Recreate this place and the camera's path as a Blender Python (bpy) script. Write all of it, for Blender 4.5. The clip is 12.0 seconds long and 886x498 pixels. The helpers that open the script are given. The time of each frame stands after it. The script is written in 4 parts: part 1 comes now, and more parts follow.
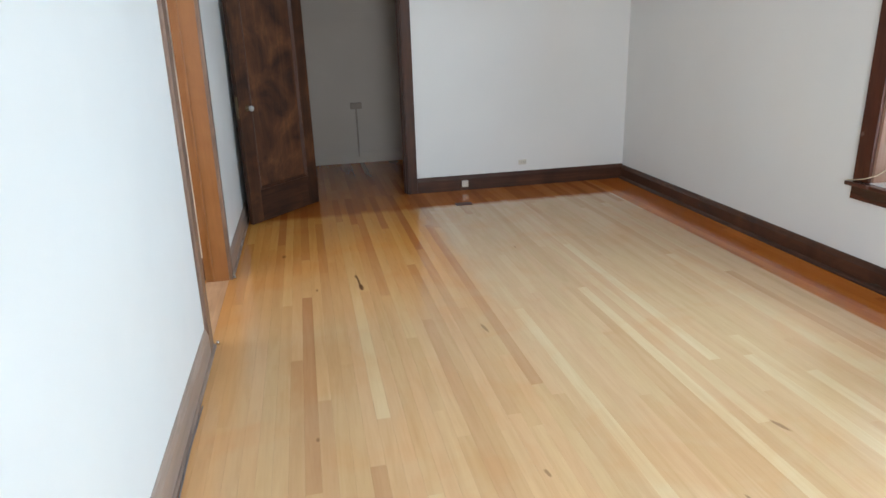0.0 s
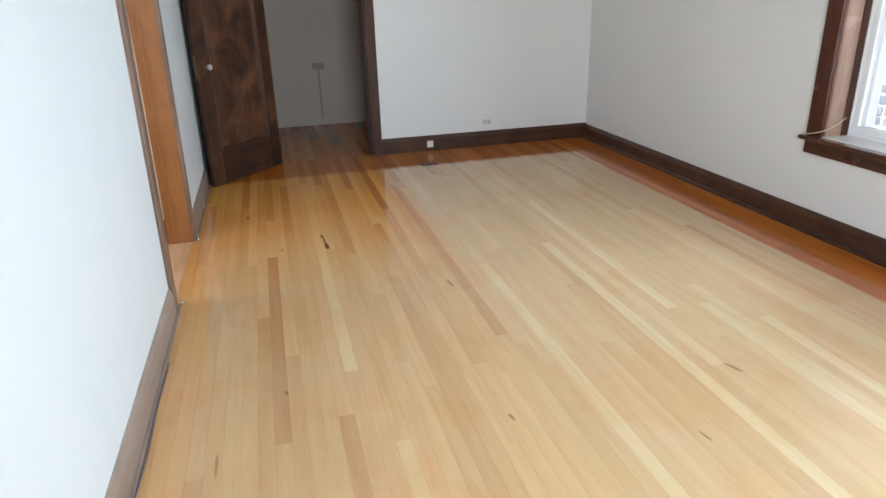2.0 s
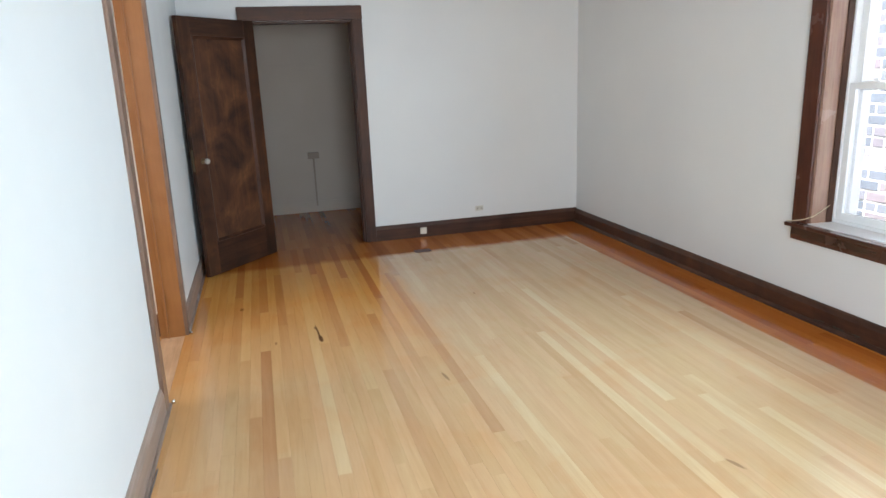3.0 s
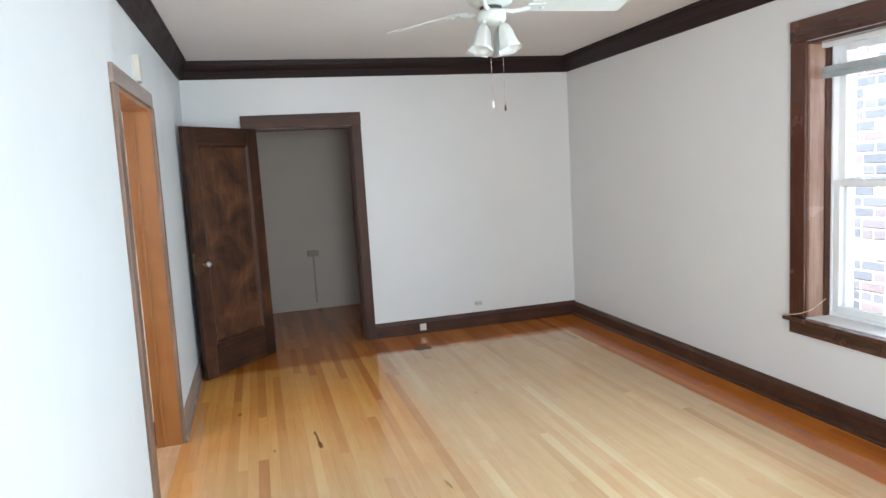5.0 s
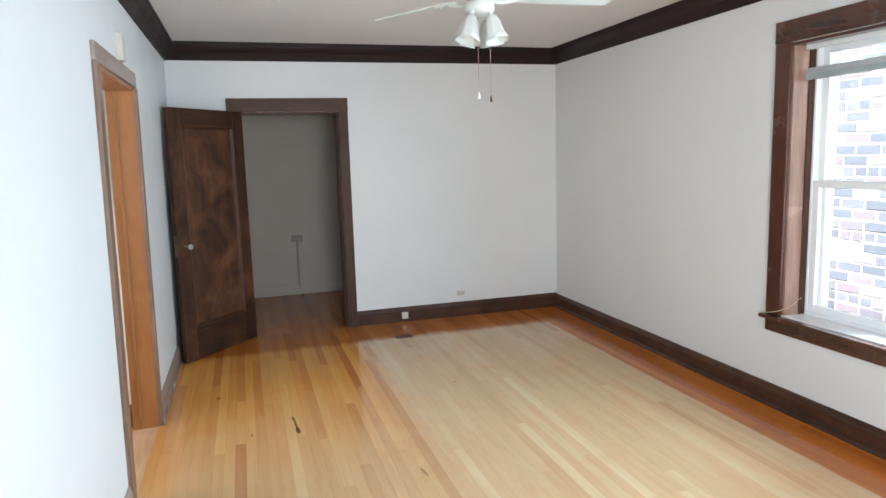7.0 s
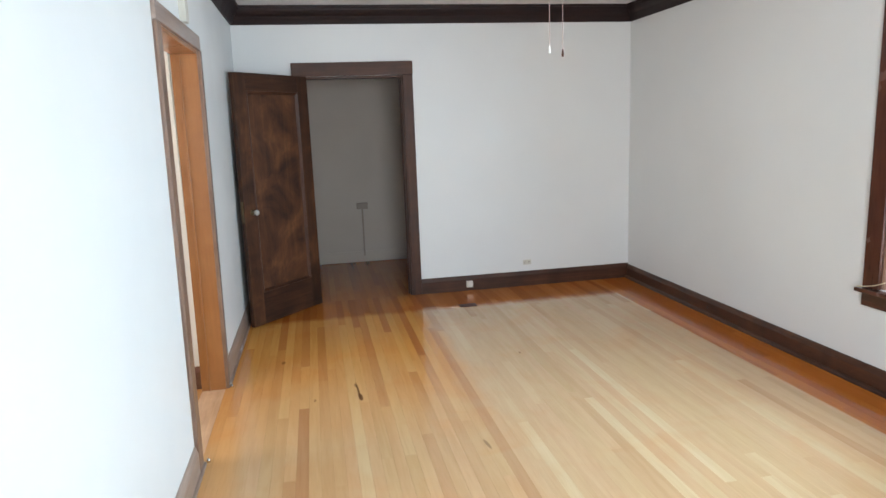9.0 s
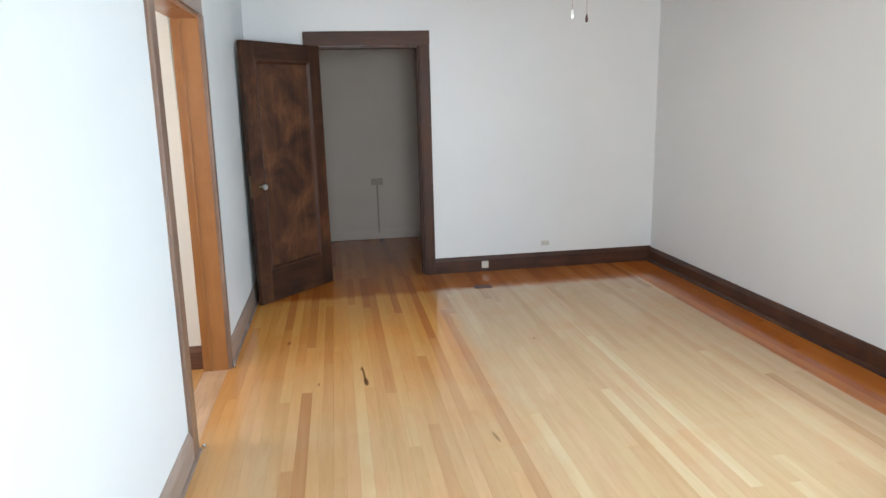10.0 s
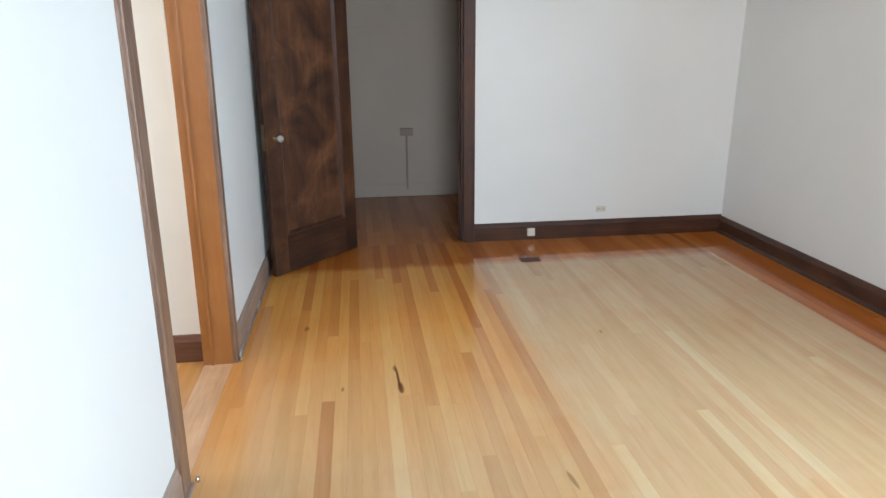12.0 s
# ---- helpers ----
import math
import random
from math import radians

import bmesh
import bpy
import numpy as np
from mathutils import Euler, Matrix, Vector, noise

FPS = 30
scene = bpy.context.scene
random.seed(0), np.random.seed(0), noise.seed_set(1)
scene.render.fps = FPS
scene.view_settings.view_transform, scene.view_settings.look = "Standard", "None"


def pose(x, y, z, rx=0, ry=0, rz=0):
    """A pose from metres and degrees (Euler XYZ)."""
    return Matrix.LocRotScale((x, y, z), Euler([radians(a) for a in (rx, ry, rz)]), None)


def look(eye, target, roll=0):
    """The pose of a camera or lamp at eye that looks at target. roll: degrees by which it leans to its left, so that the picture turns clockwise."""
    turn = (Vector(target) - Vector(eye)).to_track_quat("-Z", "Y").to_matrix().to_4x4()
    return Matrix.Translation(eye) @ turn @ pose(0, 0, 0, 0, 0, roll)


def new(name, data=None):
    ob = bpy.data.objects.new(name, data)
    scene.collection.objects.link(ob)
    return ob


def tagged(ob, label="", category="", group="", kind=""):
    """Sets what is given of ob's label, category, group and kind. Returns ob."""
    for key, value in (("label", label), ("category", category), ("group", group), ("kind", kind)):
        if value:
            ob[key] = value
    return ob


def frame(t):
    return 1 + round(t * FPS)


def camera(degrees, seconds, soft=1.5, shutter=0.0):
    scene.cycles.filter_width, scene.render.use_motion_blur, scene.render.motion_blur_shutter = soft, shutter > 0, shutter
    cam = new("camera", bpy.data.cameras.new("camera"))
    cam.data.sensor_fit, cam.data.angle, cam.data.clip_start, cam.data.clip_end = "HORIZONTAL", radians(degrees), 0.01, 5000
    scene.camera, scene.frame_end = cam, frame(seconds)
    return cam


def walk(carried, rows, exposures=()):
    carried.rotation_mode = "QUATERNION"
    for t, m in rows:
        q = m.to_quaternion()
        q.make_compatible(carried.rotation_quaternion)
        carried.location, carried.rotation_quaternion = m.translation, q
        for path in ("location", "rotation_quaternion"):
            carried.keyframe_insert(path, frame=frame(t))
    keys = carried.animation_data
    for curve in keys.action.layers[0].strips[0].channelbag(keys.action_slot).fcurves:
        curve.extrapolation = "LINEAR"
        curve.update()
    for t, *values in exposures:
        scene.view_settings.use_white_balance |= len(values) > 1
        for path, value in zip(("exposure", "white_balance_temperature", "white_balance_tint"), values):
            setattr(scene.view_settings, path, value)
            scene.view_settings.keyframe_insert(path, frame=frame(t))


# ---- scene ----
cam = camera(67.73, 12.0)
PATH = [
    (0.0, (-0.0189, 0.08, 1.4757), (0.3507, 1.9425, 0.8478), -1.94),
    (0.5, (-0.0313, 0.0778, 1.479), (0.3627, 1.9271, 0.8271), -1.08),
    (1.0, (-0.0268, 0.0611, 1.4584), (0.3866, 1.8991, 0.7868), -1.83),
    (1.5, (-0.0188, 0.0611, 1.4443), (0.414, 1.8818, 0.7388), -1.42),
    (2.0, (-0.0166, 0.0389, 1.4353), (0.4374, 1.8456, 0.7074), -1.83),
    (2.5, (-0.008, 0.0493, 1.4744), (0.4755, 1.8909, 0.8623), -2.16),
    (4.5, (-0.0156, 0.05, 1.572), (0.4957, 1.9495, 1.2108), -2.91),
    (5.0, (-0.0135, 0.033, 1.5952), (0.5137, 1.9467, 1.3504), -3.46),
    (5.5, (-0.0112, 0.0143, 1.6135), (0.5326, 1.9309, 1.4373), -2.84),
    (6.0, (0.0001, 0.0183, 1.6122), (0.556, 1.9288, 1.4099), -2.55),
    (6.5, (0.0055, 0.0196, 1.6068), (0.5737, 1.9221, 1.3664), -1.92),
    (8.5, (-0.004, 0.0447, 1.5693), (0.4998, 1.9466, 1.2099), -1.12),
    (9.0, (0.0422, 0.1486, 1.5577), (0.4078, 2.081, 1.1942), -2.2),
    (9.5, (0.1178, 0.2494, 1.5508), (0.4093, 2.1915, 1.1725), -1.37),
    (10.0, (0.127, 0.3385, 1.5379), (0.428, 2.2682, 1.107), -1.52),
    (10.5, (0.0645, 0.5099, 1.5378), (0.4781, 2.4025, 1.0409), -0.05),
    (11.0, (-0.0243, 0.659, 1.526), (0.4771, 2.5136, 0.9701), 1.03),
    (11.5, (0.0187, 0.9017, 1.4884), (0.3519, 2.7835, 0.8986), -0.08),
    (12.0, (0.0719, 1.1425, 1.5049), (0.3123, 3.0398, 0.9199), -0.48),
]
walk(cam, [(t, look(eye, target, roll)) for t, eye, target, roll in PATH], [(0.0, 2.66), (2.5, 2.72), (4.5, 2.87), (7.5, 2.86), (10.0, 2.94), (12.0, 2.98)])

# ---- world, sun, large lights ----
world = bpy.data.worlds.new("world")
scene.world = world
world.use_nodes = True
wn = world.node_tree.nodes
sky = wn.new("ShaderNodeTexSky")
sky.sky_type = "NISHITA"
sky.sun_disc = False
sky.sun_elevation, sky.sun_rotation = radians(69), radians(-73)
sky.dust_density = 3.0
world.node_tree.links.new(sky.outputs[0], wn["Background"].inputs[0])
wn["Background"].inputs[1].default_value = 0.12

sun_data = bpy.data.lights.new("sun", "SUN")
sun_data.energy, sun_data.angle, sun_data.color = 5.0, radians(4), (1.0, 0.97, 0.92)
sun = new("sun", sun_data)
sun.matrix_world = look((-5.0, 4.5, 13.6), (0.0, 3.0, 0.0))


def area_light(name, m, w, h, power, color, spread=180):
    data = bpy.data.lights.new(name, "AREA")
    data.shape, data.size, data.size_y, data.energy, data.color = "RECTANGLE", w, h, power, color
    data.spread = radians(spread)
    ob = new(name, data)
    ob.matrix_world = m
    return ob


area_light("window_light_east", look((3.20, 0.55, 1.25), (0.3, 0.95, 0.20)), 0.95, 1.3, 10.2, (0.54, 0.80, 1.0), 140)
# Unseen south opening and lamp, both added to brighten the east wall.
area_light("window_light_south", look((0.45, -1.58, 1.40), (2.9, 3.2, 1.3)), 1.4, 1.5, 12.8, (0.86, 0.925, 1.0), 130)
area_light("window_light_near", look((3.13, 2.42, 1.36), (-0.6, 3.9, 1.0)), 0.33, 1.5, 5.2, (0.62, 0.82, 1.0), 116)
# Unseen fill lamp, added to brighten the hall and the east wall.
area_light("hall_window_light", look((-2.35, 3.3, 1.5), (-0.6, 4.0, 1.3)), 0.9, 1.3, 5.5, (0.96, 0.95, 0.93))
scene.view_settings.exposure = 2.85

# ---- materials ----


def material(name, rough=0.5, metal=0.0, spec=0.5):
    m = bpy.data.materials.new(name)
    m.use_nodes = True
    b = m.node_tree.nodes["Principled BSDF"]
    b.inputs["Roughness"].default_value = rough
    b.inputs["Metallic"].default_value = metal
    b.inputs["Specular IOR Level"].default_value = spec
    return m, m.node_tree.nodes, m.node_tree.links, b


def coords(n, l, scale=(1, 1, 1), kind="Object", offset=None):
    tc, mp = n.new("ShaderNodeTexCoord"), n.new("ShaderNodeMapping")
    mp.inputs["Scale"].default_value = scale
    l.new(tc.outputs[kind], mp.inputs["Vector"])
    if offset is not None:
        l.new(offset, mp.inputs["Location"])
    return mp.outputs["Vector"]


def noise_tex(n, l, vec, scale, detail=4.0, rough=0.55, distort=0.0):
    t = n.new("ShaderNodeTexNoise")
    t.inputs["Scale"].default_value, t.inputs["Detail"].default_value = scale, detail
    t.inputs["Roughness"].default_value, t.inputs["Distortion"].default_value = rough, distort
    l.new(vec, t.inputs["Vector"])
    return t.outputs["Fac"]


def ramp(n, l, fac, stops):
    r = n.new("ShaderNodeValToRGB")
    while len(r.color_ramp.elements) < len(stops):
        r.color_ramp.elements.new(0.5)
    for e, (p, c) in zip(r.color_ramp.elements, stops):
        e.position, e.color = p, (*c, 1.0)
    l.new(fac, r.inputs["Fac"])
    return r.outputs["Color"]


def mix(n, l, fac, a, b, mode="MIX"):
    x = n.new("ShaderNodeMix")
    x.data_type, x.blend_type = "RGBA", mode
    for i, v in ((0, fac), (6, a), (7, b)):
        if isinstance(v, (float, int)):
            x.inputs[i].default_value = v
        elif isinstance(v, tuple):
            x.inputs[i].default_value = (*v, 1.0)
        else:
            l.new(v, x.inputs[i])
    return x.outputs[2]


def calc(n, l, op, a, b=0.0, clamp=False):
    x = n.new("ShaderNodeMath")
    x.operation, x.use_clamp = op, clamp
    for i, v in ((0, a), (1, b)):
        if isinstance(v, (float, int)):
            x.inputs[i].default_value = v
        else:
            l.new(v, x.inputs[i])
    return x.outputs[0]


def bump(n, l, b, height, strength, distance=0.002):
    x = n.new("ShaderNodeBump")
    x.inputs["Strength"].default_value, x.inputs["Distance"].default_value = strength, distance
    l.new(height, x.inputs["Height"])
    l.new(x.outputs[0], b.inputs["Normal"])


def span(n, l, fac, a0, a1, b0, b1):
    x = n.new("ShaderNodeMapRange")
    for i, v in enumerate((a0, a1, b0, b1)):
        x.inputs[i + 1].default_value = v
    l.new(fac, x.inputs[0])
    return x.outputs[0]


def paint(name, base, dark, rough=0.55):
    m, n, l, b = material(name, rough)
    v = coords(n, l)
    big = noise_tex(n, l, v, 0.9, 3.0)
    l.new(ramp(n, l, big, [(0.35, dark), (0.65, base)]), b.inputs["Base Color"])
    fine = noise_tex(n, l, v, 170.0, 3.0)
    wave = noise_tex(n, l, v, 6.0, 2.0)
    h = calc(n, l, "ADD", calc(n, l, "MULTIPLY", fine, 0.35), calc(n, l, "MULTIPLY", wave, 1.4))
    bump(n, l, b, h, 0.25, 0.002)
    l.new(span(n, l, noise_tex(n, l, v, 3.0), 0.3, 0.7, rough - 0.06, rough + 0.08), b.inputs["Roughness"])
    return m


WALL_PAINT = paint("wall_paint", (0.70, 0.70, 0.685), (0.67, 0.67, 0.66), 0.45)
CEILING_PAINT = paint("ceiling_paint", (0.78, 0.755, 0.745), (0.75, 0.725, 0.72), 0.8)
HALL_PAINT = paint("hall_paint", (0.70, 0.665, 0.61), (0.68, 0.645, 0.59), 0.5)
# Darker than off-white: the closet's shade is put into the paint colour.
SHADED_CLOSET_PAINT = paint("shaded_closet_paint", (0.50, 0.452, 0.395), (0.455, 0.411, 0.36), 0.5)


def wood(name, light, mid, dark, axis="Z", rough=0.35, blotch=0.5, coat=0.3, grain_depth=0.55, spec=0.5):
    m, n, l, b = material(name, rough, 0.0, spec)
    stretch = {"Z": (1, 1, 0.07), "X": (0.07, 1, 1), "Y": (1, 0.07, 1)}[axis]
    info = n.new("ShaderNodeObjectInfo")
    cv = n.new("ShaderNodeCombineXYZ")
    for i, k in enumerate((7.0, 3.0, 5.0)):
        l.new(calc(n, l, "MULTIPLY", info.outputs["Random"], k), cv.inputs[i])
    v = coords(n, l, stretch, offset=cv.outputs[0])
    grain = noise_tex(n, l, v, 60.0, 6.0, 0.6, 0.4)
    figure = noise_tex(n, l, v, 9.0, 4.0, 0.6, 1.2)
    patch = noise_tex(n, l, coords(n, l, offset=cv.outputs[0]), 3.2, 4.0, 0.6, 0.6)
    c1 = ramp(n, l, figure, [(0.3, dark), (0.52, mid), (0.72, light)])
    c2 = ramp(n, l, patch, [(0.36, dark), (0.55, mid), (0.75, light)])
    c = mix(n, l, blotch, c1, c2)
    c = mix(n, l, grain_depth, c, ramp(n, l, grain, [(0.3, (0.35, 0.35, 0.35)), (0.6, (1.0, 1.0, 1.0))]), "MULTIPLY")
    l.new(c, b.inputs["Base Color"])
    bump(n, l, b, grain, 0.12, 0.001)
    l.new(span(n, l, patch, 0.3, 0.7, rough - 0.06, rough + 0.1), b.inputs["Roughness"])
    b.inputs["Coat Weight"].default_value = coat
    b.inputs["Coat Roughness"].default_value = 0.25
    return m


DARK = ((0.110, 0.043, 0.020), (0.070, 0.026, 0.013), (0.034, 0.013, 0.007))
DARK_V = wood("walnut_stained_wood", *DARK, "Z", 0.45, 0.5, 0.0, 0.5, 0.3)
DARK_X = wood("walnut_stained_wood_across", *DARK, "X", 0.45, 0.5, 0.0, 0.5, 0.3)
DARK_Y = wood("walnut_stained_wood_along", (0.125, 0.055, 0.028), (0.075, 0.031, 0.017), (0.034, 0.014, 0.009), "Y", 0.42, 0.8, 0.05, 0.4, 0.35)
CROWN_X = wood("crown_wood_across", (0.032, 0.013, 0.011), (0.021, 0.009, 0.008), (0.011, 0.005, 0.005), "X", 0.5, 0.4, 0.0, 0.5, 0.25)
CROWN_Y = wood("crown_wood_along", (0.032, 0.013, 0.011), (0.021, 0.009, 0.008), (0.011, 0.005, 0.005), "Y", 0.5, 0.4, 0.0, 0.5, 0.25)
DOOR_WOOD = wood("old_door_wood", (0.18, 0.068, 0.026), (0.066, 0.026, 0.012), (0.020, 0.009, 0.006), "Z", 0.5, 0.7, 0.0, 0.35, 0.25)
PANEL_WOOD = wood("blotchy_panel_wood", (0.24, 0.098, 0.040), (0.095, 0.038, 0.018), (0.022, 0.010, 0.007), "Z", 0.5, 0.8, 0.0, 0.35, 0.25)
DOOR_WOOD_X = wood("old_door_wood_across", (0.11, 0.042, 0.018), (0.050, 0.020, 0.010), (0.020, 0.009, 0.006), "X", 0.5, 0.5, 0.0, 0.55, 0.25)
WINDOW_V = wood("window_wood", (0.135, 0.044, 0.023), (0.095, 0.030, 0.017), (0.050, 0.018, 0.011), "Z", 0.22, 0.25, 0.6, 0.35)
# Lighter copy of the window wood: reflected daylight is put into its colour.
WINDOW_SHEEN_JAMB = wood("window_jamb_wood_with_sheen", (0.42, 0.270, 0.200), (0.35, 0.215, 0.155), (0.24, 0.125, 0.085), "Z", 0.2, 0.25, 0.6, 0.35)
WINDOW_Y = wood("window_wood_along", (0.115, 0.038, 0.022), (0.080, 0.027, 0.017), (0.042, 0.016, 0.011), "Y", 0.22, 0.25, 0.6, 0.35)
AMBER_V = wood("amber_pine", (0.32, 0.128, 0.034), (0.285, 0.108, 0.027), (0.24, 0.086, 0.020), "Z", 0.33, 0.85, 0.3, 0.15)
AMBER_X = wood("amber_pine_across", (0.40, 0.165, 0.052), (0.34, 0.130, 0.040), (0.26, 0.090, 0.028), "X", 0.33, 0.5, 0.3, 0.3)
TAN_V = wood("worn_tan_casing", (0.30, 0.185, 0.125), (0.21, 0.120, 0.080), (0.12, 0.065, 0.045), "Z", 0.4, 0.5, 0.3)
# Worn tan wood, lightened and greyed: its gleam is put into the colour.
TAN_GLEAM_Y = wood("worn_tan_casing_with_gleam", (0.40, 0.30, 0.25), (0.31, 0.225, 0.185), (0.20, 0.14, 0.11), "Y", 0.35, 0.5, 0.3, 0.25)


def smeared():
    m, n, l, b = material("paint_smeared_brown_wood", 0.4)
    v = coords(n, l, (1, 0.12, 1))
    grain = noise_tex(n, l, v, 60.0, 5.0)
    c = ramp(n, l, grain, [(0.3, (0.14, 0.09, 0.07)), (0.6, (0.26, 0.18, 0.14))])
    smear = noise_tex(n, l, coords(n, l, (3, 0.5, 3)), 6.0, 5.0, 0.65)
    c = mix(n, l, span(n, l, smear, 0.54, 0.62, 0.0, 0.8), c, (0.55, 0.54, 0.53))
    l.new(c, b.inputs["Base Color"])
    return m


SMEARED = smeared()
THRESHOLD_OAK = wood("threshold_oak", (0.70, 0.45, 0.27), (0.64, 0.39, 0.23), (0.52, 0.30, 0.16), "Y", 0.2, 0.5, 0.0, 0.25)
HALL_BASE = wood("red_brown_wood", (0.20, 0.080, 0.045), (0.14, 0.055, 0.032), (0.08, 0.032, 0.02), "X", 0.35, 0.5, 0.2)


def oak():
    """Old strip flooring: pale in the middle, amber at the left side, dark orange along the far and the right wall."""
    m, n, l, b = material("oak_strip_floor", 0.2, 0.0, 0.25)
    info, geo = n.new("ShaderNodeObjectInfo"), n.new("ShaderNodeNewGeometry")
    r = calc(n, l, "FRACT", calc(n, l, "ADD", calc(n, l, "MULTIPLY", info.outputs["Random"], 7.31), geo.outputs["Random Per Island"]))
    r2 = calc(n, l, "FRACT", calc(n, l, "MULTIPLY", r, 17.3))
    cv = n.new("ShaderNodeCombineXYZ")
    l.new(calc(n, l, "MULTIPLY", r, 31.0), cv.inputs[0])
    l.new(calc(n, l, "MULTIPLY", r2, 23.0), cv.inputs[1])
    pos = n.new("ShaderNodeMapping")
    pos.inputs["Scale"].default_value = (1, 0.06, 1)
    l.new(geo.outputs["Position"], pos.inputs["Vector"])
    l.new(cv.outputs[0], pos.inputs["Location"])
    grain = noise_tex(n, l, pos.outputs[0], 110.0, 5.0, 0.6, 0.3)
    figure = noise_tex(n, l, pos.outputs[0], 14.0, 4.0, 0.55, 1.4)
    blend = noise_tex(n, l, pos.outputs[0], 2.6, 3.0, 0.5)
    rp = calc(n, l, "ADD", r, calc(n, l, "MULTIPLY", calc(n, l, "SUBTRACT", blend, 0.5), 0.5))
    pale = ramp(n, l, rp, [(0.0, (0.48, 0.285, 0.150)), (0.10, (0.535, 0.348, 0.190)), (0.4, (0.56, 0.390, 0.215)),
                           (0.7, (0.58, 0.385, 0.222)), (0.88, (0.59, 0.418, 0.240)), (1.0, (0.62, 0.465, 0.285))])
    amber = ramp(n, l, rp, [(0.0, (0.47, 0.160, 0.036)), (0.25, (0.59, 0.235, 0.048)), (0.6, (0.66, 0.285, 0.058)), (1.0, (0.71, 0.345, 0.080))])
    orange = ramp(n, l, rp, [(0.0, (0.33, 0.088, 0.015)), (0.5, (0.42, 0.125, 0.022)), (1.0, (0.48, 0.160, 0.030))])
    sep = n.new("ShaderNodeSeparateXYZ")
    l.new(geo.outputs["Position"], sep.inputs[0])
    wob = noise_tex(n, l, geo.outputs["Position"], 2.2, 4.0)
    wobble = calc(n, l, "MULTIPLY", calc(n, l, "SUBTRACT", wob, 0.5), 0.35)
    jag = calc(n, l, "MULTIPLY", calc(n, l, "SUBTRACT", r2, 0.5), 0.035)
    x, y = sep.outputs[0], sep.outputs[1]
    yj = calc(n, l, "ADD", y, jag)
    # amber: to the left of x 0.9, fading towards the near end
    left = span(n, l, calc(n, l, "ADD", x, calc(n, l, "MULTIPLY", wobble, 0.7)), 0.80, 0.96, 1.0, 0.0)
    fade = span(n, l, calc(n, l, "ADD", yj, wobble), 3.2, 4.7, 0.14, 1.0)
    a = calc(n, l, "MULTIPLY", left, fade, True)
    c = mix(n, l, calc(n, l, "MULTIPLY", a, 0.92), pale, amber)
    edge = calc(n, l, "MULTIPLY", span(n, l, x, -0.47, -0.39, 1.0, 0.0), calc(n, l, "GREATER_THAN", x, -0.61))
    c = mix(n, l, calc(n, l, "MULTIPLY", edge, 0.35), c, amber)
    far = span(n, l, yj, 5.57, 5.67, 0.0, 1.0)
    right = span(n, l, calc(n, l, "ADD", x, calc(n, l, "MULTIPLY", wobble, 0.06)), 2.680, 2.694, 0.0, 1.0)
    o = calc(n, l, "MAXIMUM", calc(n, l, "MULTIPLY", far, 0.92), right)
    c = mix(n, l, o, c, orange)
    cloud = noise_tex(n, l, geo.outputs["Position"], 1.9, 4.0, 0.6, 0.5)
    c = mix(n, l, 0.8, c, ramp(n, l, cloud, [(0.36, (1.0, 0.90, 0.80)), (0.50, (1.0, 0.985, 0.96)), (0.66, (1.0, 0.985, 0.93))]), "MULTIPLY")
    c = mix(n, l, 0.5, c, ramp(n, l, figure, [(0.3, (0.84, 0.78, 0.70)), (0.6, (1.0, 1.0, 1.0))]), "MULTIPLY")
    c = mix(n, l, 0.22, c, ramp(n, l, grain, [(0.32, (0.80, 0.74, 0.66)), (0.55, (1.0, 1.0, 1.0))]), "MULTIPLY")
    # single gouges and knots: x, y, half width, half length, slant
    for gx, gy, hw, hl, slant, depth in ((0.210, 3.975, 0.006, 0.13, -0.05, 0.85), (0.216, 3.88, 0.012, 0.055, -0.05, 0.85), (0.200, 4.07, 0.009, 0.03, -0.1, 0.6), (0.790, 3.11, 0.009, 0.05, -0.12, 0.5),
                                  (-0.089, 2.317, 0.007, 0.014, 0.0, 0.5), (0.690, 1.914, 0.008, 0.022, -0.2, 0.5), (1.648, 1.965, 0.010, 0.04, -0.3, 0.5), (1.28, 1.62, 0.006, 0.03, -0.2, 0.5),
                                  (-0.26, 4.62, 0.014, 0.03, 0.0, 0.5), (-0.05, 3.9, 0.007, 0.02, 0.0, 0.5), (-0.33, 1.95, 0.005, 0.07, 0.0, 0.5), (1.35, 4.35, 0.006, 0.02, 0.0, 0.5)):
        dy = calc(n, l, "SUBTRACT", y, gy)
        dx = calc(n, l, "SUBTRACT", calc(n, l, "SUBTRACT", x, gx), calc(n, l, "MULTIPLY", dy, slant))
        e = calc(n, l, "ADD", calc(n, l, "POWER", calc(n, l, "ABSOLUTE", calc(n, l, "DIVIDE", dx, hw)), 2.0), calc(n, l, "POWER", calc(n, l, "ABSOLUTE", calc(n, l, "DIVIDE", dy, hl)), 2.0))
        e = calc(n, l, "ADD", e, calc(n, l, "MULTIPLY", calc(n, l, "SUBTRACT", grain, 0.5), 1.6))
        c = mix(n, l, span(n, l, e, 0.6, 1.5, depth, 0.0), c, (0.10, 0.036, 0.012))
    # small dark knots and worm marks
    kp = n.new("ShaderNodeMapping")
    kp.inputs["Scale"].default_value = (3.5, 1.1, 0.0)
    l.new(geo.outputs["Position"], kp.inputs["Vector"])
    vor = n.new("ShaderNodeTexVoronoi")
    vor.inputs["Scale"].default_value = 1.0
    l.new(kp.outputs[0], vor.inputs["Vector"])
    gate = calc(n, l, "GREATER_THAN", r2, 0.55)
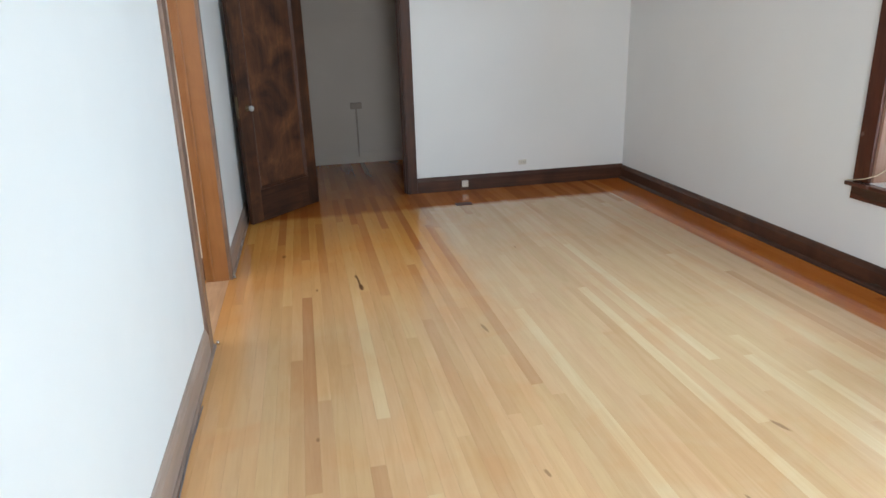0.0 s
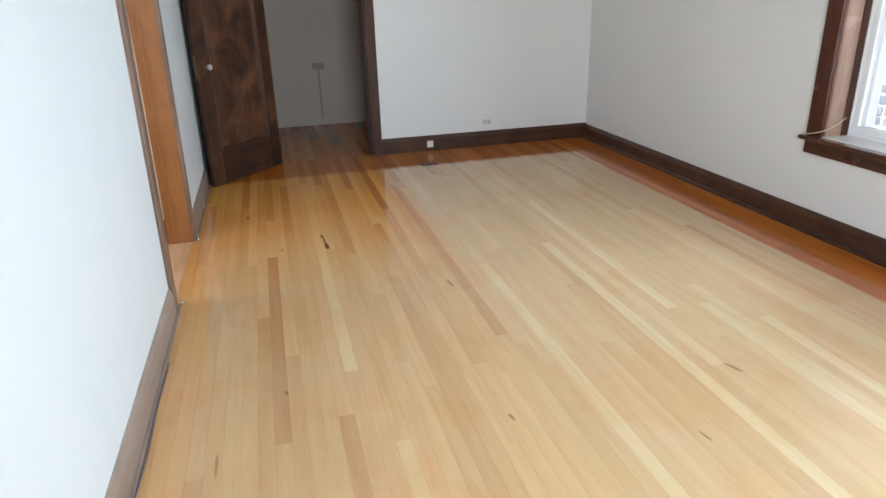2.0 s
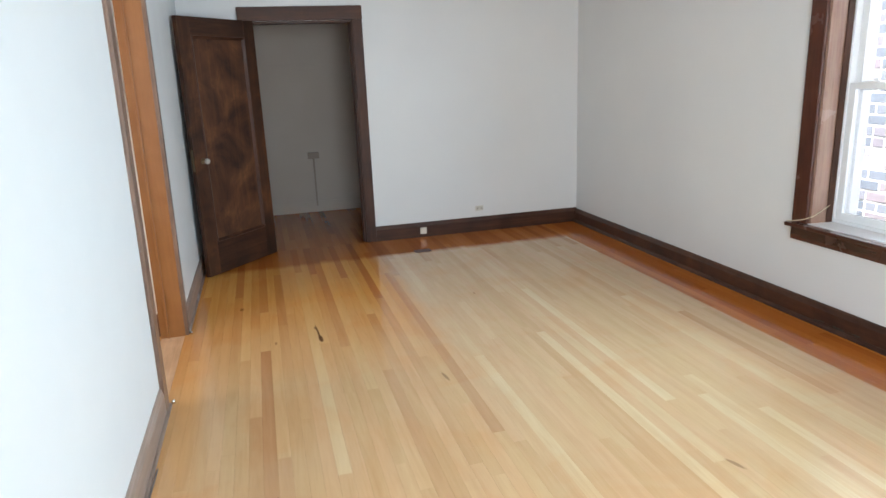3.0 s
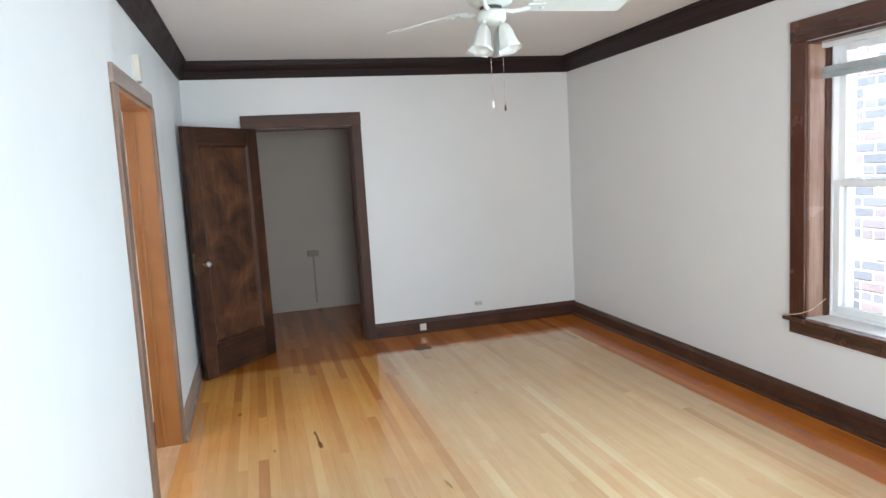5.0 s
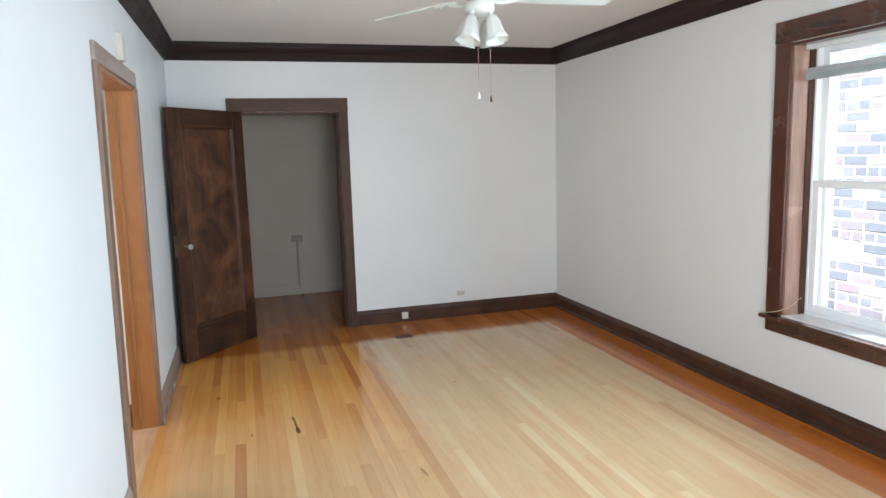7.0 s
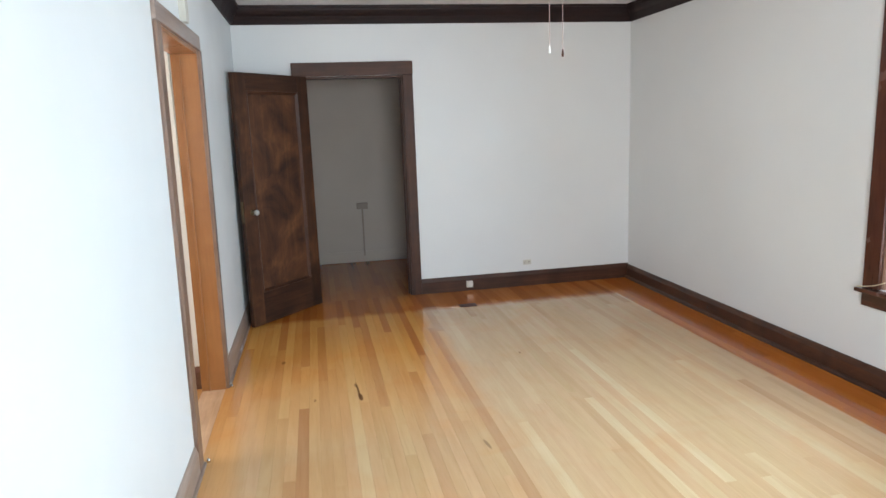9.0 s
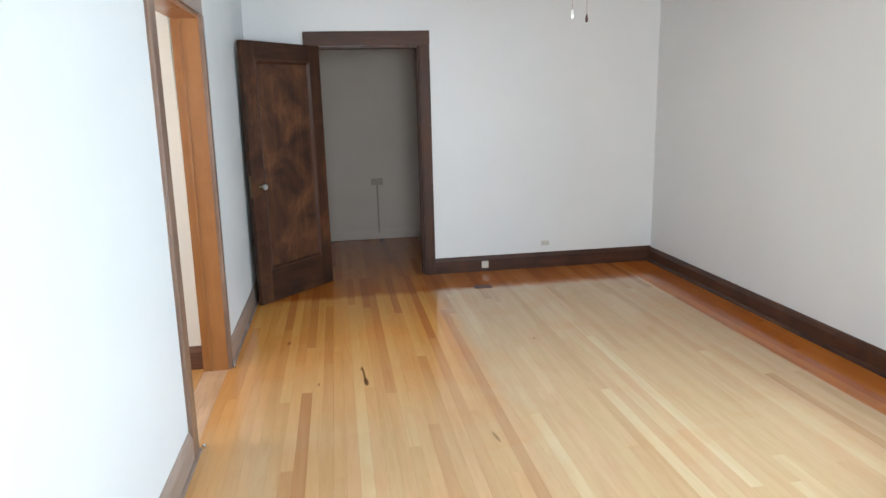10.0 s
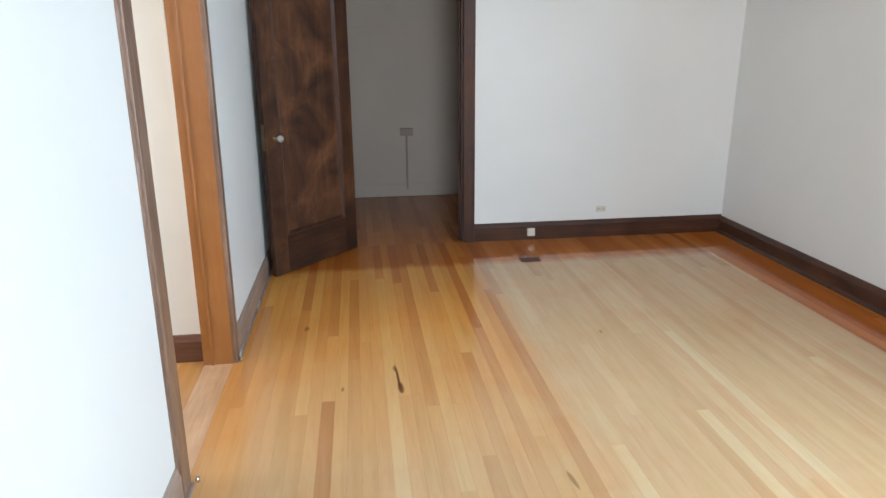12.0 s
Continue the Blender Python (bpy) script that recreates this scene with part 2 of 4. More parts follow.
    k = calc(n, l, "MULTIPLY", span(n, l, vor.outputs["Distance"], 0.012, 0.035, 0.8, 0.0), gate)
    c = mix(n, l, k, c, (0.10, 0.045, 0.02))
    l.new(c, b.inputs["Base Color"])
    worn = noise_tex(n, l, geo.outputs["Position"], 1.7, 5.0, 0.6)
    l.new(span(n, l, worn, 0.3, 0.7, 0.07, 0.15), b.inputs["Roughness"])
    wave = noise_tex(n, l, geo.outputs["Position"], 2.5, 1.0)
    h = calc(n, l, "ADD", calc(n, l, "MULTIPLY", grain, 0.03), wave)
    bump(n, l, b, h, 0.12, 0.002)
    b.inputs["Coat Weight"].default_value = 0.07
    b.inputs["Coat Roughness"].default_value = 0.06
    return m


OAK = oak()


def plain(name, color, rough=0.4, metal=0.0, vary=0.1, scale=14.0):
    m, n, l, b = material(name, rough, metal)
    v = coords(n, l)
    f = noise_tex(n, l, v, scale, 4.0)
    low = tuple(c * (1 - vary) for c in color)
    l.new(ramp(n, l, f, [(0.35, low), (0.65, color)]), b.inputs["Base Color"])
    l.new(span(n, l, noise_tex(n, l, v, scale * 3), 0.3, 0.7, max(rough - 0.05, 0.02), rough + 0.08), b.inputs["Roughness"])
    return m


VINYL = plain("white_vinyl", (0.80, 0.82, 0.83), 0.35, 0, 0.03)
WHITE_ENAMEL = plain("white_enamel", (0.60, 0.62, 0.58), 0.45, 0, 0.04)
IVORY = plain("ivory_plastic", (0.56, 0.53, 0.46), 0.35, 0, 0.05)
WHITE_PLASTIC = plain("white_plastic", (0.78, 0.76, 0.72), 0.3, 0, 0.04)
SOCKET_DARK = plain("dark_slot", (0.04, 0.035, 0.03), 0.5)
BRASS = plain("aged_brass", (0.20, 0.15, 0.09), 0.4, 1.0, 0.3)
NICKEL = plain("bright_nickel", (0.70, 0.68, 0.64), 0.2, 1.0, 0.1)
CORD = plain("ivory_cord", (0.62, 0.50, 0.33), 0.6, 0, 0.2, 60.0)
GREY_CABLE = plain("grey_cable", (0.17, 0.15, 0.15), 0.45, 0, 0.3, 30.0)
PINK_CORD = plain("faded_cord", (0.34, 0.22, 0.20), 0.6, 0, 0.2, 60.0)
SLAT = plain("blind_slat_white", (0.78, 0.80, 0.80), 0.4, 0, 0.04)
BLIND_RAIL = plain("blind_rail_grey", (0.32, 0.37, 0.38), 0.4, 0, 0.08)
CONDUIT = plain("painted_conduit", (0.34, 0.29, 0.24), 0.5, 0, 0.1)
MORTAR = plain("pale_mortar", (0.84, 0.84, 0.84), 0.95, 0, 0.08, 30.0)
CONCRETE = plain("concrete", (0.34, 0.33, 0.31), 0.9, 0, 0.2, 8.0)
ROOF_FELT = plain("roof_felt", (0.10, 0.10, 0.10), 0.9, 0, 0.2, 8.0)


def glass(name, rough=0.0):
    m, n, l, b = material(name, rough)
    b.inputs["Transmission Weight"].default_value = 1.0
    b.inputs["IOR"].default_value = 1.45
    return m


GLASS = glass("window_glass")
KNOB_GLASS = glass("knob_glass", 0.05)
KNOB_GLASS.node_tree.nodes["Principled BSDF"].inputs["Transmission Weight"].default_value = 0.35
KNOB_GLASS.node_tree.nodes["Principled BSDF"].inputs["Base Color"].default_value = (0.50, 0.49, 0.46, 1)
m_shade, n_, l_, b_ = material("frosted_glass_shade", 0.3)
b_.inputs["Base Color"].default_value = (0.80, 0.82, 0.78, 1)
b_.inputs["Transmission Weight"].default_value = 0.35
bump(n_, l_, b_, noise_tex(n_, l_, coords(n_, l_), 40.0), 0.2, 0.002)
SHADE = m_shade


def brick_material():
    m, n, l, b = material("weathered_brick", 0.9)
    info, geo = n.new("ShaderNodeObjectInfo"), n.new("ShaderNodeNewGeometry")
    r = calc(n, l, "FRACT", calc(n, l, "ADD", calc(n, l, "MULTIPLY", info.outputs["Random"], 5.7), geo.outputs["Random Per Island"]))
    c = ramp(n, l, r, [(0.0, (0.135, 0.165, 0.21)), (0.35, (0.16, 0.19, 0.24)), (0.6, (0.19, 0.215, 0.265)), (0.8, (0.23, 0.20, 0.235)), (1.0, (0.33, 0.35, 0.39))])
    f = noise_tex(n, l, geo.outputs["Position"], 40.0, 5.0)
    c = mix(n, l, 0.5, c, ramp(n, l, f, [(0.3, (0.75, 0.75, 0.75)), (0.7, (1.0, 1.0, 1.0))]), "MULTIPLY")
    l.new(c, b.inputs["Base Color"])
    bump(n, l, b, f, 0.2, 0.003)
    return m


BRICK = brick_material()

# ---- mesh helpers ----


def box(bm, x0, x1, y0, y1, z0, z1, bevel=0.0):
    vs = [bm.verts.new((x, y, z)) for x in (x0, x1) for y in (y0, y1) for z in (z0, z1)]
    q = [(0, 1, 3, 2), (4, 6, 7, 5), (0, 4, 5, 1), (2, 3, 7, 6), (0, 2, 6, 4), (1, 5, 7, 3)]
    fs = [bm.faces.new([vs[i] for i in f]) for f in q]
    if bevel:
        bmesh.ops.bevel(bm, geom=list({e for f in fs for e in f.edges}), offset=bevel, segments=2, affect="EDGES", profile=0.6)


def lathe(bm, profile, cx=0.0, cy=0.0, cz=0.0, seg=24, axis="Z", ripple=0.0, lobes=6):
    rings = []
    for r, z in profile:
        ring = []
        for i in range(seg):
            a = 2 * math.pi * i / seg
            rr = r * (1 + ripple * math.cos(lobes * a) * (1 if ripple else 0))
            p = (rr * math.cos(a), rr * math.sin(a), z)
            if axis == "X":
                p = (p[2], p[0], p[1])
            elif axis == "Y":
                p = (p[0], p[2], p[1])
            ring.append(bm.verts.new((cx + p[0], cy + p[1], cz + p[2])))
        rings.append(ring)
    for a, b in zip(rings, rings[1:]):
        for i in range(seg):
            bm.faces.new((a[i], a[(i + 1) % seg], b[(i + 1) % seg], b[i]))
    if profile[0][0] > 1e-4:
        bm.faces.new(rings[0])
    if profile[-1][0] > 1e-4:
        bm.faces.new(rings[-1])


def tube(bm, pts, r, seg=8):
    pts = [Vector(p) for p in pts]
    rings = []
    for i, p in enumerate(pts):
        d = (pts[min(i + 1, len(pts) - 1)] - pts[max(i - 1, 0)]).normalized()
        u = d.cross(Vector((0.31, 0.17, 0.93))).normalized()
        v = d.cross(u)
        rings.append([bm.verts.new(p + (u * math.cos(2 * math.pi * k / seg) + v * math.sin(2 * math.pi * k / seg)) * r) for k in range(seg)])
    for a, b in zip(rings, rings[1:]):
        for k in range(seg):
            bm.faces.new((a[k], a[(k + 1) % seg], b[(k + 1) % seg], b[k]))
    bm.faces.new(rings[0])
    bm.faces.new(rings[-1])


def run(bm, profile, a, b, n, ma=0.0, mb=0.0):
    """A moulding from a to b; profile of (depth, z); n is the way into the room; ma, mb mitre the ends."""
    a, b, n = Vector((*a, 0)), Vector((*b, 0)), Vector((*n, 0))
    u = (b - a).normalized()
    ea = [bm.verts.new(a + n * d + u * d * ma + Vector((0, 0, z))) for d, z in profile]
    eb = [bm.verts.new(b + n * d - u * d * mb + Vector((0, 0, z))) for d, z in profile]
    k = len(profile)
    for i in range(k):
        bm.faces.new((ea[i], ea[(i + 1) % k], eb[(i + 1) % k], eb[i]))
    bm.faces.new(ea)
    bm.faces.new(eb)


def part(name, bm, mat, parent=None, label="", smooth=False):
    bmesh.ops.recalc_face_normals(bm, faces=bm.faces)
    me = bpy.data.meshes.new(name)
    bm.to_mesh(me)
    bm.free()
    me.materials.append(mat)
    if smooth:
        me.shade_smooth()
    ob = new(name, me)
    ob.parent = parent
    if label:
        ob["label"] = label
    return ob


def boxes(name, mat, parent, *dims, bevel=0.0, label=""):
    bm = bmesh.new()
    for d in dims:
        box(bm, *d, bevel=bevel)
    return part(name, bm, mat, parent, label)


def setting(name, mat, *dims, bevel=0.0, label="", category=""):
    ob = boxes(name, mat, None, *dims, bevel=bevel)
    return tagged(ob, label, category, kind="structure")


def base(name, label="", category="", group="", kind="", at=(0, 0, 0)):
    ob = new(name)
    ob.location = at
    return tagged(ob, label, category, group, kind)


# ---- plan ----
WEST, EAST, NORTH, SOUTH, TOP = -0.597, 3.076, 6.196, -1.60, 2.615
NEAR_Y, FAR_Y, LD_TOP = 3.262, 4.262, 2.040      # doorway in the west wall
HALL_X = -0.738                                  # hall side of the west wall
DX0, DX1, DTOP = 0.000, 0.880, 2.030             # closet doorway in the north wall
NTH = 0.13
WY0, WY1, WZ0, WZ1 = 2.240, 3.180, 0.580, 2.182  # window in the east wall
W2Y0, W2Y1 = 0.10, 1.00
SX0, SX1 = -0.30, 1.20
CLOSET_Y = 7.990
ETH = 0.30

# ---- walls, floor, ceiling ----
setting("wall_west", WALL_PAINT, (HALL_X, WEST, SOUTH, NEAR_Y, -0.13, TOP + 0.1), (HALL_X, WEST, FAR_Y, NORTH, -0.13, TOP + 0.1),
        (HALL_X, WEST, NEAR_Y, FAR_Y, LD_TOP, TOP + 0.1), label="white painted plaster wall beside the open doorway", category="wall")
setting("wall_north", WALL_PAINT, (HALL_X, DX0, NORTH, NORTH + NTH, -0.13, TOP + 0.1), (DX1, EAST + ETH, NORTH, NORTH + NTH, -0.13, TOP + 0.1),
        (DX0, DX1, NORTH, NORTH + NTH, DTOP, TOP + 0.1), label="white painted plaster wall with a closet doorway", category="wall")
setting("wall_east", WALL_PAINT,
        (EAST, EAST + ETH, SOUTH, W2Y0, -0.13, TOP + 0.1), (EAST, EAST + ETH, W2Y1, WY0, -0.13, TOP + 0.1), (EAST, EAST + ETH, WY1, NORTH, -0.13, TOP + 0.1),
        (EAST, EAST + ETH, WY0, WY1, 0, WZ0), (EAST, EAST + ETH, WY0, WY1, WZ1, TOP + 0.1),
        (EAST, EAST + ETH, W2Y0, W2Y1, 0, WZ0), (EAST, EAST + ETH, W2Y0, W2Y1, WZ1, TOP + 0.1),
        label="white painted plaster wall with a window", category="wall")
# The opening in this unseen wall is added for the south lamp.
setting("wall_south", WALL_PAINT, (HALL_X, SX0, SOUTH - 0.2, SOUTH, -0.13, TOP + 0.1), (SX1, EAST + ETH, SOUTH - 0.2, SOUTH, -0.13, TOP + 0.1),
        (SX0, SX1, SOUTH - 0.2, SOUTH, 0, 0.6), (SX0, SX1, SOUTH - 0.2, SOUTH, 2.2, TOP + 0.1), category="wall", label="white painted plaster wall behind")
setting("ceiling", CEILING_PAINT, (WEST, EAST, SOUTH, NORTH, TOP, TOP + 0.1), label="off-white painted flat plaster ceiling", category="ceiling")
setting("roof", ROOF_FELT, (-3.0, EAST + ETH + 0.02, SOUTH - 0.4, CLOSET_Y + 0.4, TOP + 0.102, TOP + 0.16), category="roof")
setting("subfloor", AMBER_X, (WEST, EAST, SOUTH, NORTH, -0.12, -0.0195), category="floor")
setting("ground", CONCRETE, (-60, 60, -60, 60, -0.9, -0.8), category="ground", label="concrete ground outside")

# closet beyond the north wall
CX0, CX1 = -0.75, 1.75
setting("closet_wall_back", SHADED_CLOSET_PAINT, (CX0, CX1, CLOSET_Y, CLOSET_Y + 0.1, -0.13, TOP + 0.1), label="off-white closet wall, paint darkened for the closet's shade", category="wall")
setting("closet_wall_sides", SHADED_CLOSET_PAINT, (CX0 - 0.1, CX0, NORTH + NTH, CLOSET_Y, -0.13, TOP + 0.1), (CX1, CX1 + 0.1, NORTH + NTH, CLOSET_Y, -0.13, TOP + 0.1), category="wall")
setting("closet_ceiling", CEILING_PAINT, (CX0, CX1, NORTH + NTH, CLOSET_Y, TOP, TOP + 0.1), category="ceiling")
setting("closet_subfloor", AMBER_X, (CX0, CX1, NORTH + 0.001, CLOSET_Y, -0.12, -0.0195), category="floor")

# hall beyond the west doorway
HX0 = -2.4
setting("hall_wall_north", HALL_PAINT, (HX0, HALL_X, FAR_Y + 0.045, FAR_Y + 0.145, -0.13, TOP + 0.1), label="cream painted hall wall", category="wall")
setting("hall_wall_west", HALL_PAINT, (HX0 - 0.1, HX0, 2.3, FAR_Y + 0.145, -0.13, TOP + 0.1), category="wall")
setting("hall_wall_south", HALL_PAINT, (HX0, HALL_X, 2.3, 2.4, -0.13, TOP + 0.1), category="wall")
setting("hall_ceiling", CEILING_PAINT, (HX0, HALL_X, 2.4, FAR_Y + 0.045, TOP, TOP + 0.1), category="ceiling")
setting("hall_subfloor", AMBER_X, (HX0, WEST - 0.001, 2.4, FAR_Y + 0.045, -0.12, -0.0195), category="floor")

# ---- mouldings ----
BASE_PROFILE = [(0.0, 0.0), (0.018, 0.0), (0.018, 0.108), (0.016, 0.114), (0.012, 0.124), (0.010, 0.136), (0.004, 0.144), (0.0, 0.144)]
SHOE_PROFILE = [(0.0185, 0.0), (0.030, 0.0), (0.0295, 0.006), (0.027, 0.011), (0.023, 0.014), (0.0185, 0.015)]
CROWN_PROFILE = [(-0.04, -0.148), (0.012, -0.148), (0.015, -0.140), (0.022, -0.120), (0.034, -0.095), (0.036, -0.088), (0.052, -0.066),
                 (0.066, -0.040), (0.070, -0.022), (0.080, -0.018), (0.082, 0.0), (-0.04, 0.0)]


def moulding(name, profile, mat, a, b, n, ma=0, mb=0, label="", dz=0.0):
    bm = bmesh.new()
    run(bm, [(d, z + dz) for d, z in profile], a, b, n, ma, mb)
    return tagged(part(name, bm, mat), label, "moulding", kind="structure")


BL = "dark walnut-stained wooden baseboard along the white wall"
moulding("baseboard_north", BASE_PROFILE, DARK_X, (0.9655, NORTH), (EAST, NORTH), (0, -1), 0, 1, BL)
moulding("baseboard_north_short", BASE_PROFILE, DARK_X, (WEST, NORTH), (-0.0925, NORTH), (0, -1), 1, 0, BL)
EAST_PROFILE = [(0.0, 0.0), (0.026, 0.0), (0.026, 0.098), (0.023, 0.104), (0.018, 0.114), (0.014, 0.125), (0.006, 0.132), (0.0, 0.132)]
moulding("baseboard_east", EAST_PROFILE, DARK_Y, (EAST, SOUTH), (EAST, NORTH), (-1, 0), 1, 1, BL)
# Added dark strip, standing in for the shadow gap at the board's foot.
moulding("shoe_east", [(0.0265, 0.0), (0.050, 0.0), (0.049, 0.008), (0.044, 0.015), (0.036, 0.020), (0.0265, 0.022)], DARK_Y, (EAST, SOUTH), (EAST, NORTH - 0.02), (-1, 0), 0, 0, "dark strip added for the shadow gap at the baseboard's foot")
moulding("baseboard_west_far", BASE_PROFILE, TAN_GLEAM_Y, (WEST, FAR_Y + 0.043), (WEST, NORTH), (1, 0), 0, 1, "worn brown baseboard between the doorways")
moulding("baseboard_west_near", BASE_PROFILE, TAN_GLEAM_Y, (WEST, SOUTH), (WEST, NEAR_Y - 0.090), (1, 0), 1, 0, "scuffed brown baseboard under the bright wall")
moulding("baseboard_south", BASE_PROFILE, DARK_X, (WEST, SOUTH), (EAST, SOUTH), (0, 1), 1, 1, BL)
moulding("shoe_west_near", SHOE_PROFILE, SMEARED, (WEST, SOUTH), (WEST, NEAR_Y + 0.012), (1, 0), 0, 0, "scuffed quarter-round shoe moulding")
moulding("shoe_west_far", SHOE_PROFILE, SMEARED, (WEST, FAR_Y + 0.043), (WEST, NORTH - 0.02), (1, 0), 0, 0, "scuffed quarter-round shoe moulding")
moulding("hall_baseboard", BASE_PROFILE, HALL_BASE, (HX0, FAR_Y + 0.045), (HALL_X, FAR_Y + 0.045), (0, -1), 0, 0, "dark red-brown hall baseboard")
CL = "very dark stained wooden crown moulding under the ceiling"
moulding("crown_north", CROWN_PROFILE, CROWN_X, (WEST + 0.034, NORTH), (EAST, NORTH), (0, -1), 1, 1, CL, TOP)
moulding("crown_east", CROWN_PROFILE, CROWN_Y, (EAST, SOUTH), (EAST, NORTH), (-1, 0), 1, 1, CL, TOP)
moulding("crown_west", CROWN_PROFILE, CROWN_Y, (WEST + 0.034, SOUTH), (WEST + 0.034, NORTH), (1, 0), 1, 1, CL, TOP)
moulding("crown_south", CROWN_PROFILE, CROWN_X, (WEST, SOUTH), (EAST, SOUTH), (0, 1), 1, 1, CL, TOP)

east_board = bpy.data.objects["baseboard_east"]
bm = bmesh.new()
lathe(bm, [(0.0, 0.0), (0.012, 0.0), (0.013, -0.0008), (0.0, -0.001)], EAST - 0.026, 4.765, 0.060, 14, "X")
part("knot", bm, SOCKET_DARK, east_board, "dark round knot")
bm = bmesh.new()
for i in range(9):
    box(bm, EAST - 0.0275, EAST - 0.0262, 2.72 + 0.035 * i, 2.757 + 0.035 * i, 0.026 + 0.004 * math.sin(i * 1.3), 0.032 + 0.005 * math.sin(i * 1.9 + 1))
part("split", bm, SOCKET_DARK, east_board, "dark split along the board")

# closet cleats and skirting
setting("closet_cleat", SHADED_CLOSET_PAINT, (CX0, CX1, CLOSET_Y - 0.018, CLOSET_Y - 0.001, 1.63, 1.70), bevel=0.003, label="off-white shelf cleat in the darkened closet paint", category="trim")
setting("closet_skirting", SHADED_CLOSET_PAINT, (CX0, CX1, CLOSET_Y - 0.014, CLOSET_Y - 0.001, 0.012, 0.13), bevel=0.003, label="off-white skirting in the darkened closet paint", category="trim")

# ---- west doorway frame ----
frame_w = base("door_1", "open cased doorway with amber pine jambs and narrow brown casing", "doorway", kind="structure", at=(WEST, NEAR_Y, 0))


def at(parent, ob):
    """Keeps ob where it was built, under a parent that stands elsewhere."""
    ob.location = -Vector(parent.location)
    return ob


CW = 0.078
LEG = 0.075
at(frame_w, boxes("jamb", AMBER_V, frame_w, (HALL_X, WEST + 0.004, FAR_Y - 0.020, FAR_Y, 0, LD_TOP), bevel=0.002, label="amber pine jamb facing the room"))
at(frame_w, boxes("jamb", AMBER_V, frame_w, (HALL_X, WEST + 0.004, NEAR_Y, NEAR_Y + 0.020, 0, LD_TOP), bevel=0.002))
at(frame_w, boxes("head_jamb", AMBER_X, frame_w, (HALL_X, WEST + 0.004, NEAR_Y + 0.02, FAR_Y - 0.02, LD_TOP - 0.020, LD_TOP), bevel=0.002))
at(frame_w, boxes("door_stop", AMBER_V, frame_w, (HALL_X + 0.04, HALL_X + 0.052, FAR_Y - 0.030, FAR_Y - 0.0205, 0, LD_TOP - 0.02), bevel=0.002))
at(frame_w, boxes("casing", TAN_V, frame_w, (WEST + 0.001, WEST + 0.017, NEAR_Y - LEG, NEAR_Y + 0.014, 0, LD_TOP), bevel=0.003, label="worn brown side casing with a ragged painted edge"))
edge_rng = random.Random(3)
bm = bmesh.new()
prev = None
for i in range(83):
    z = i * LD_TOP / 82
    rough_edge = 0.0015 + 0.006 * max(0.0, 1 - z / 0.9)
    d = edge_rng.uniform(0.0, rough_edge)
    h = 0.007 + edge_rng.uniform(-0.002, 0.002)
    ring = [bm.verts.new((px, py, z)) for px, py in ((WEST, NEAR_Y - LEG - 0.012), (WEST + 0.002, NEAR_Y - LEG - 0.012 - d * 0.2), (WEST + h, NEAR_Y - LEG - 0.004 + d), (WEST, NEAR_Y - LEG + 0.001))]
    if prev:
        for k in range(3):
            bm.faces.new((prev[k], prev[k + 1], ring[k + 1], ring[k]))
    prev = ring
at(frame_w, part("backband", bm, TAN_V, frame_w, "chipped brown backband beside the plaster"))
at(frame_w, boxes("casing", TAN_V, frame_w, (WEST, WEST + 0.024, FAR_Y - 0.014, FAR_Y + 0.042, 0, LD_TOP), bevel=0.004))
at(frame_w, boxes("head_casing", TAN_GLEAM_Y, frame_w, (WEST, WEST + 0.019, NEAR_Y - 0.090, FAR_Y + 0.046, LD_TOP + 0.002, LD_TOP + 0.084), bevel=0.004))

LEAN = 0.0122
for ob in [bpy.data.objects["wall_west"], *frame_w.children]:
    for v in ob.data.vertices:
        v.co.x += LEAN * v.co.z

# ---- closet doorway frame ----
frame_n = base("door_2", "dark stained wooden closet door frame with wide flat casing", "door frame", kind="structure", at=(DX0, NORTH, 0))
yf = NORTH - 0.022
at(frame_n, boxes("casing", DARK_V, frame_n, (DX1 - 0.004, 0.965, yf, NORTH, 0, DTOP), bevel=0.004))
at(frame_n, boxes("casing", DARK_V, frame_n, (-0.092, DX0 + 0.008, yf, NORTH, 0, DTOP), bevel=0.004))
at(frame_n, boxes("head_casing", DARK_X, frame_n, (-0.095, 0.968, yf - 0.002, NORTH, DTOP + 0.001, DTOP + 0.118), bevel=0.004))
at(frame_n, boxes("jamb", DARK_V, frame_n, (DX1 - 0.020, DX1, NORTH + 0.001, NORTH + NTH, 0, DTOP), bevel=0.002))
at(frame_n, boxes("jamb", DARK_V, frame_n, (DX0, DX0 + 0.020, NORTH + 0.001, NORTH + NTH, 0, DTOP), bevel=0.002))
at(frame_n, boxes("head_jamb", DARK_X, frame_n, (DX0 + 0.02, DX1 - 0.02, NORTH + 0.001, NORTH + NTH, DTOP - 0.02, DTOP), bevel=0.002))
at(frame_n, boxes("door_stop", DARK_V, frame_n, (DX1 - 0.030, DX1 - 0.0205, NORTH + 0.05, NORTH + 0.085, 0, DTOP - 0.02), bevel=0.002))

# ---- closet door ----


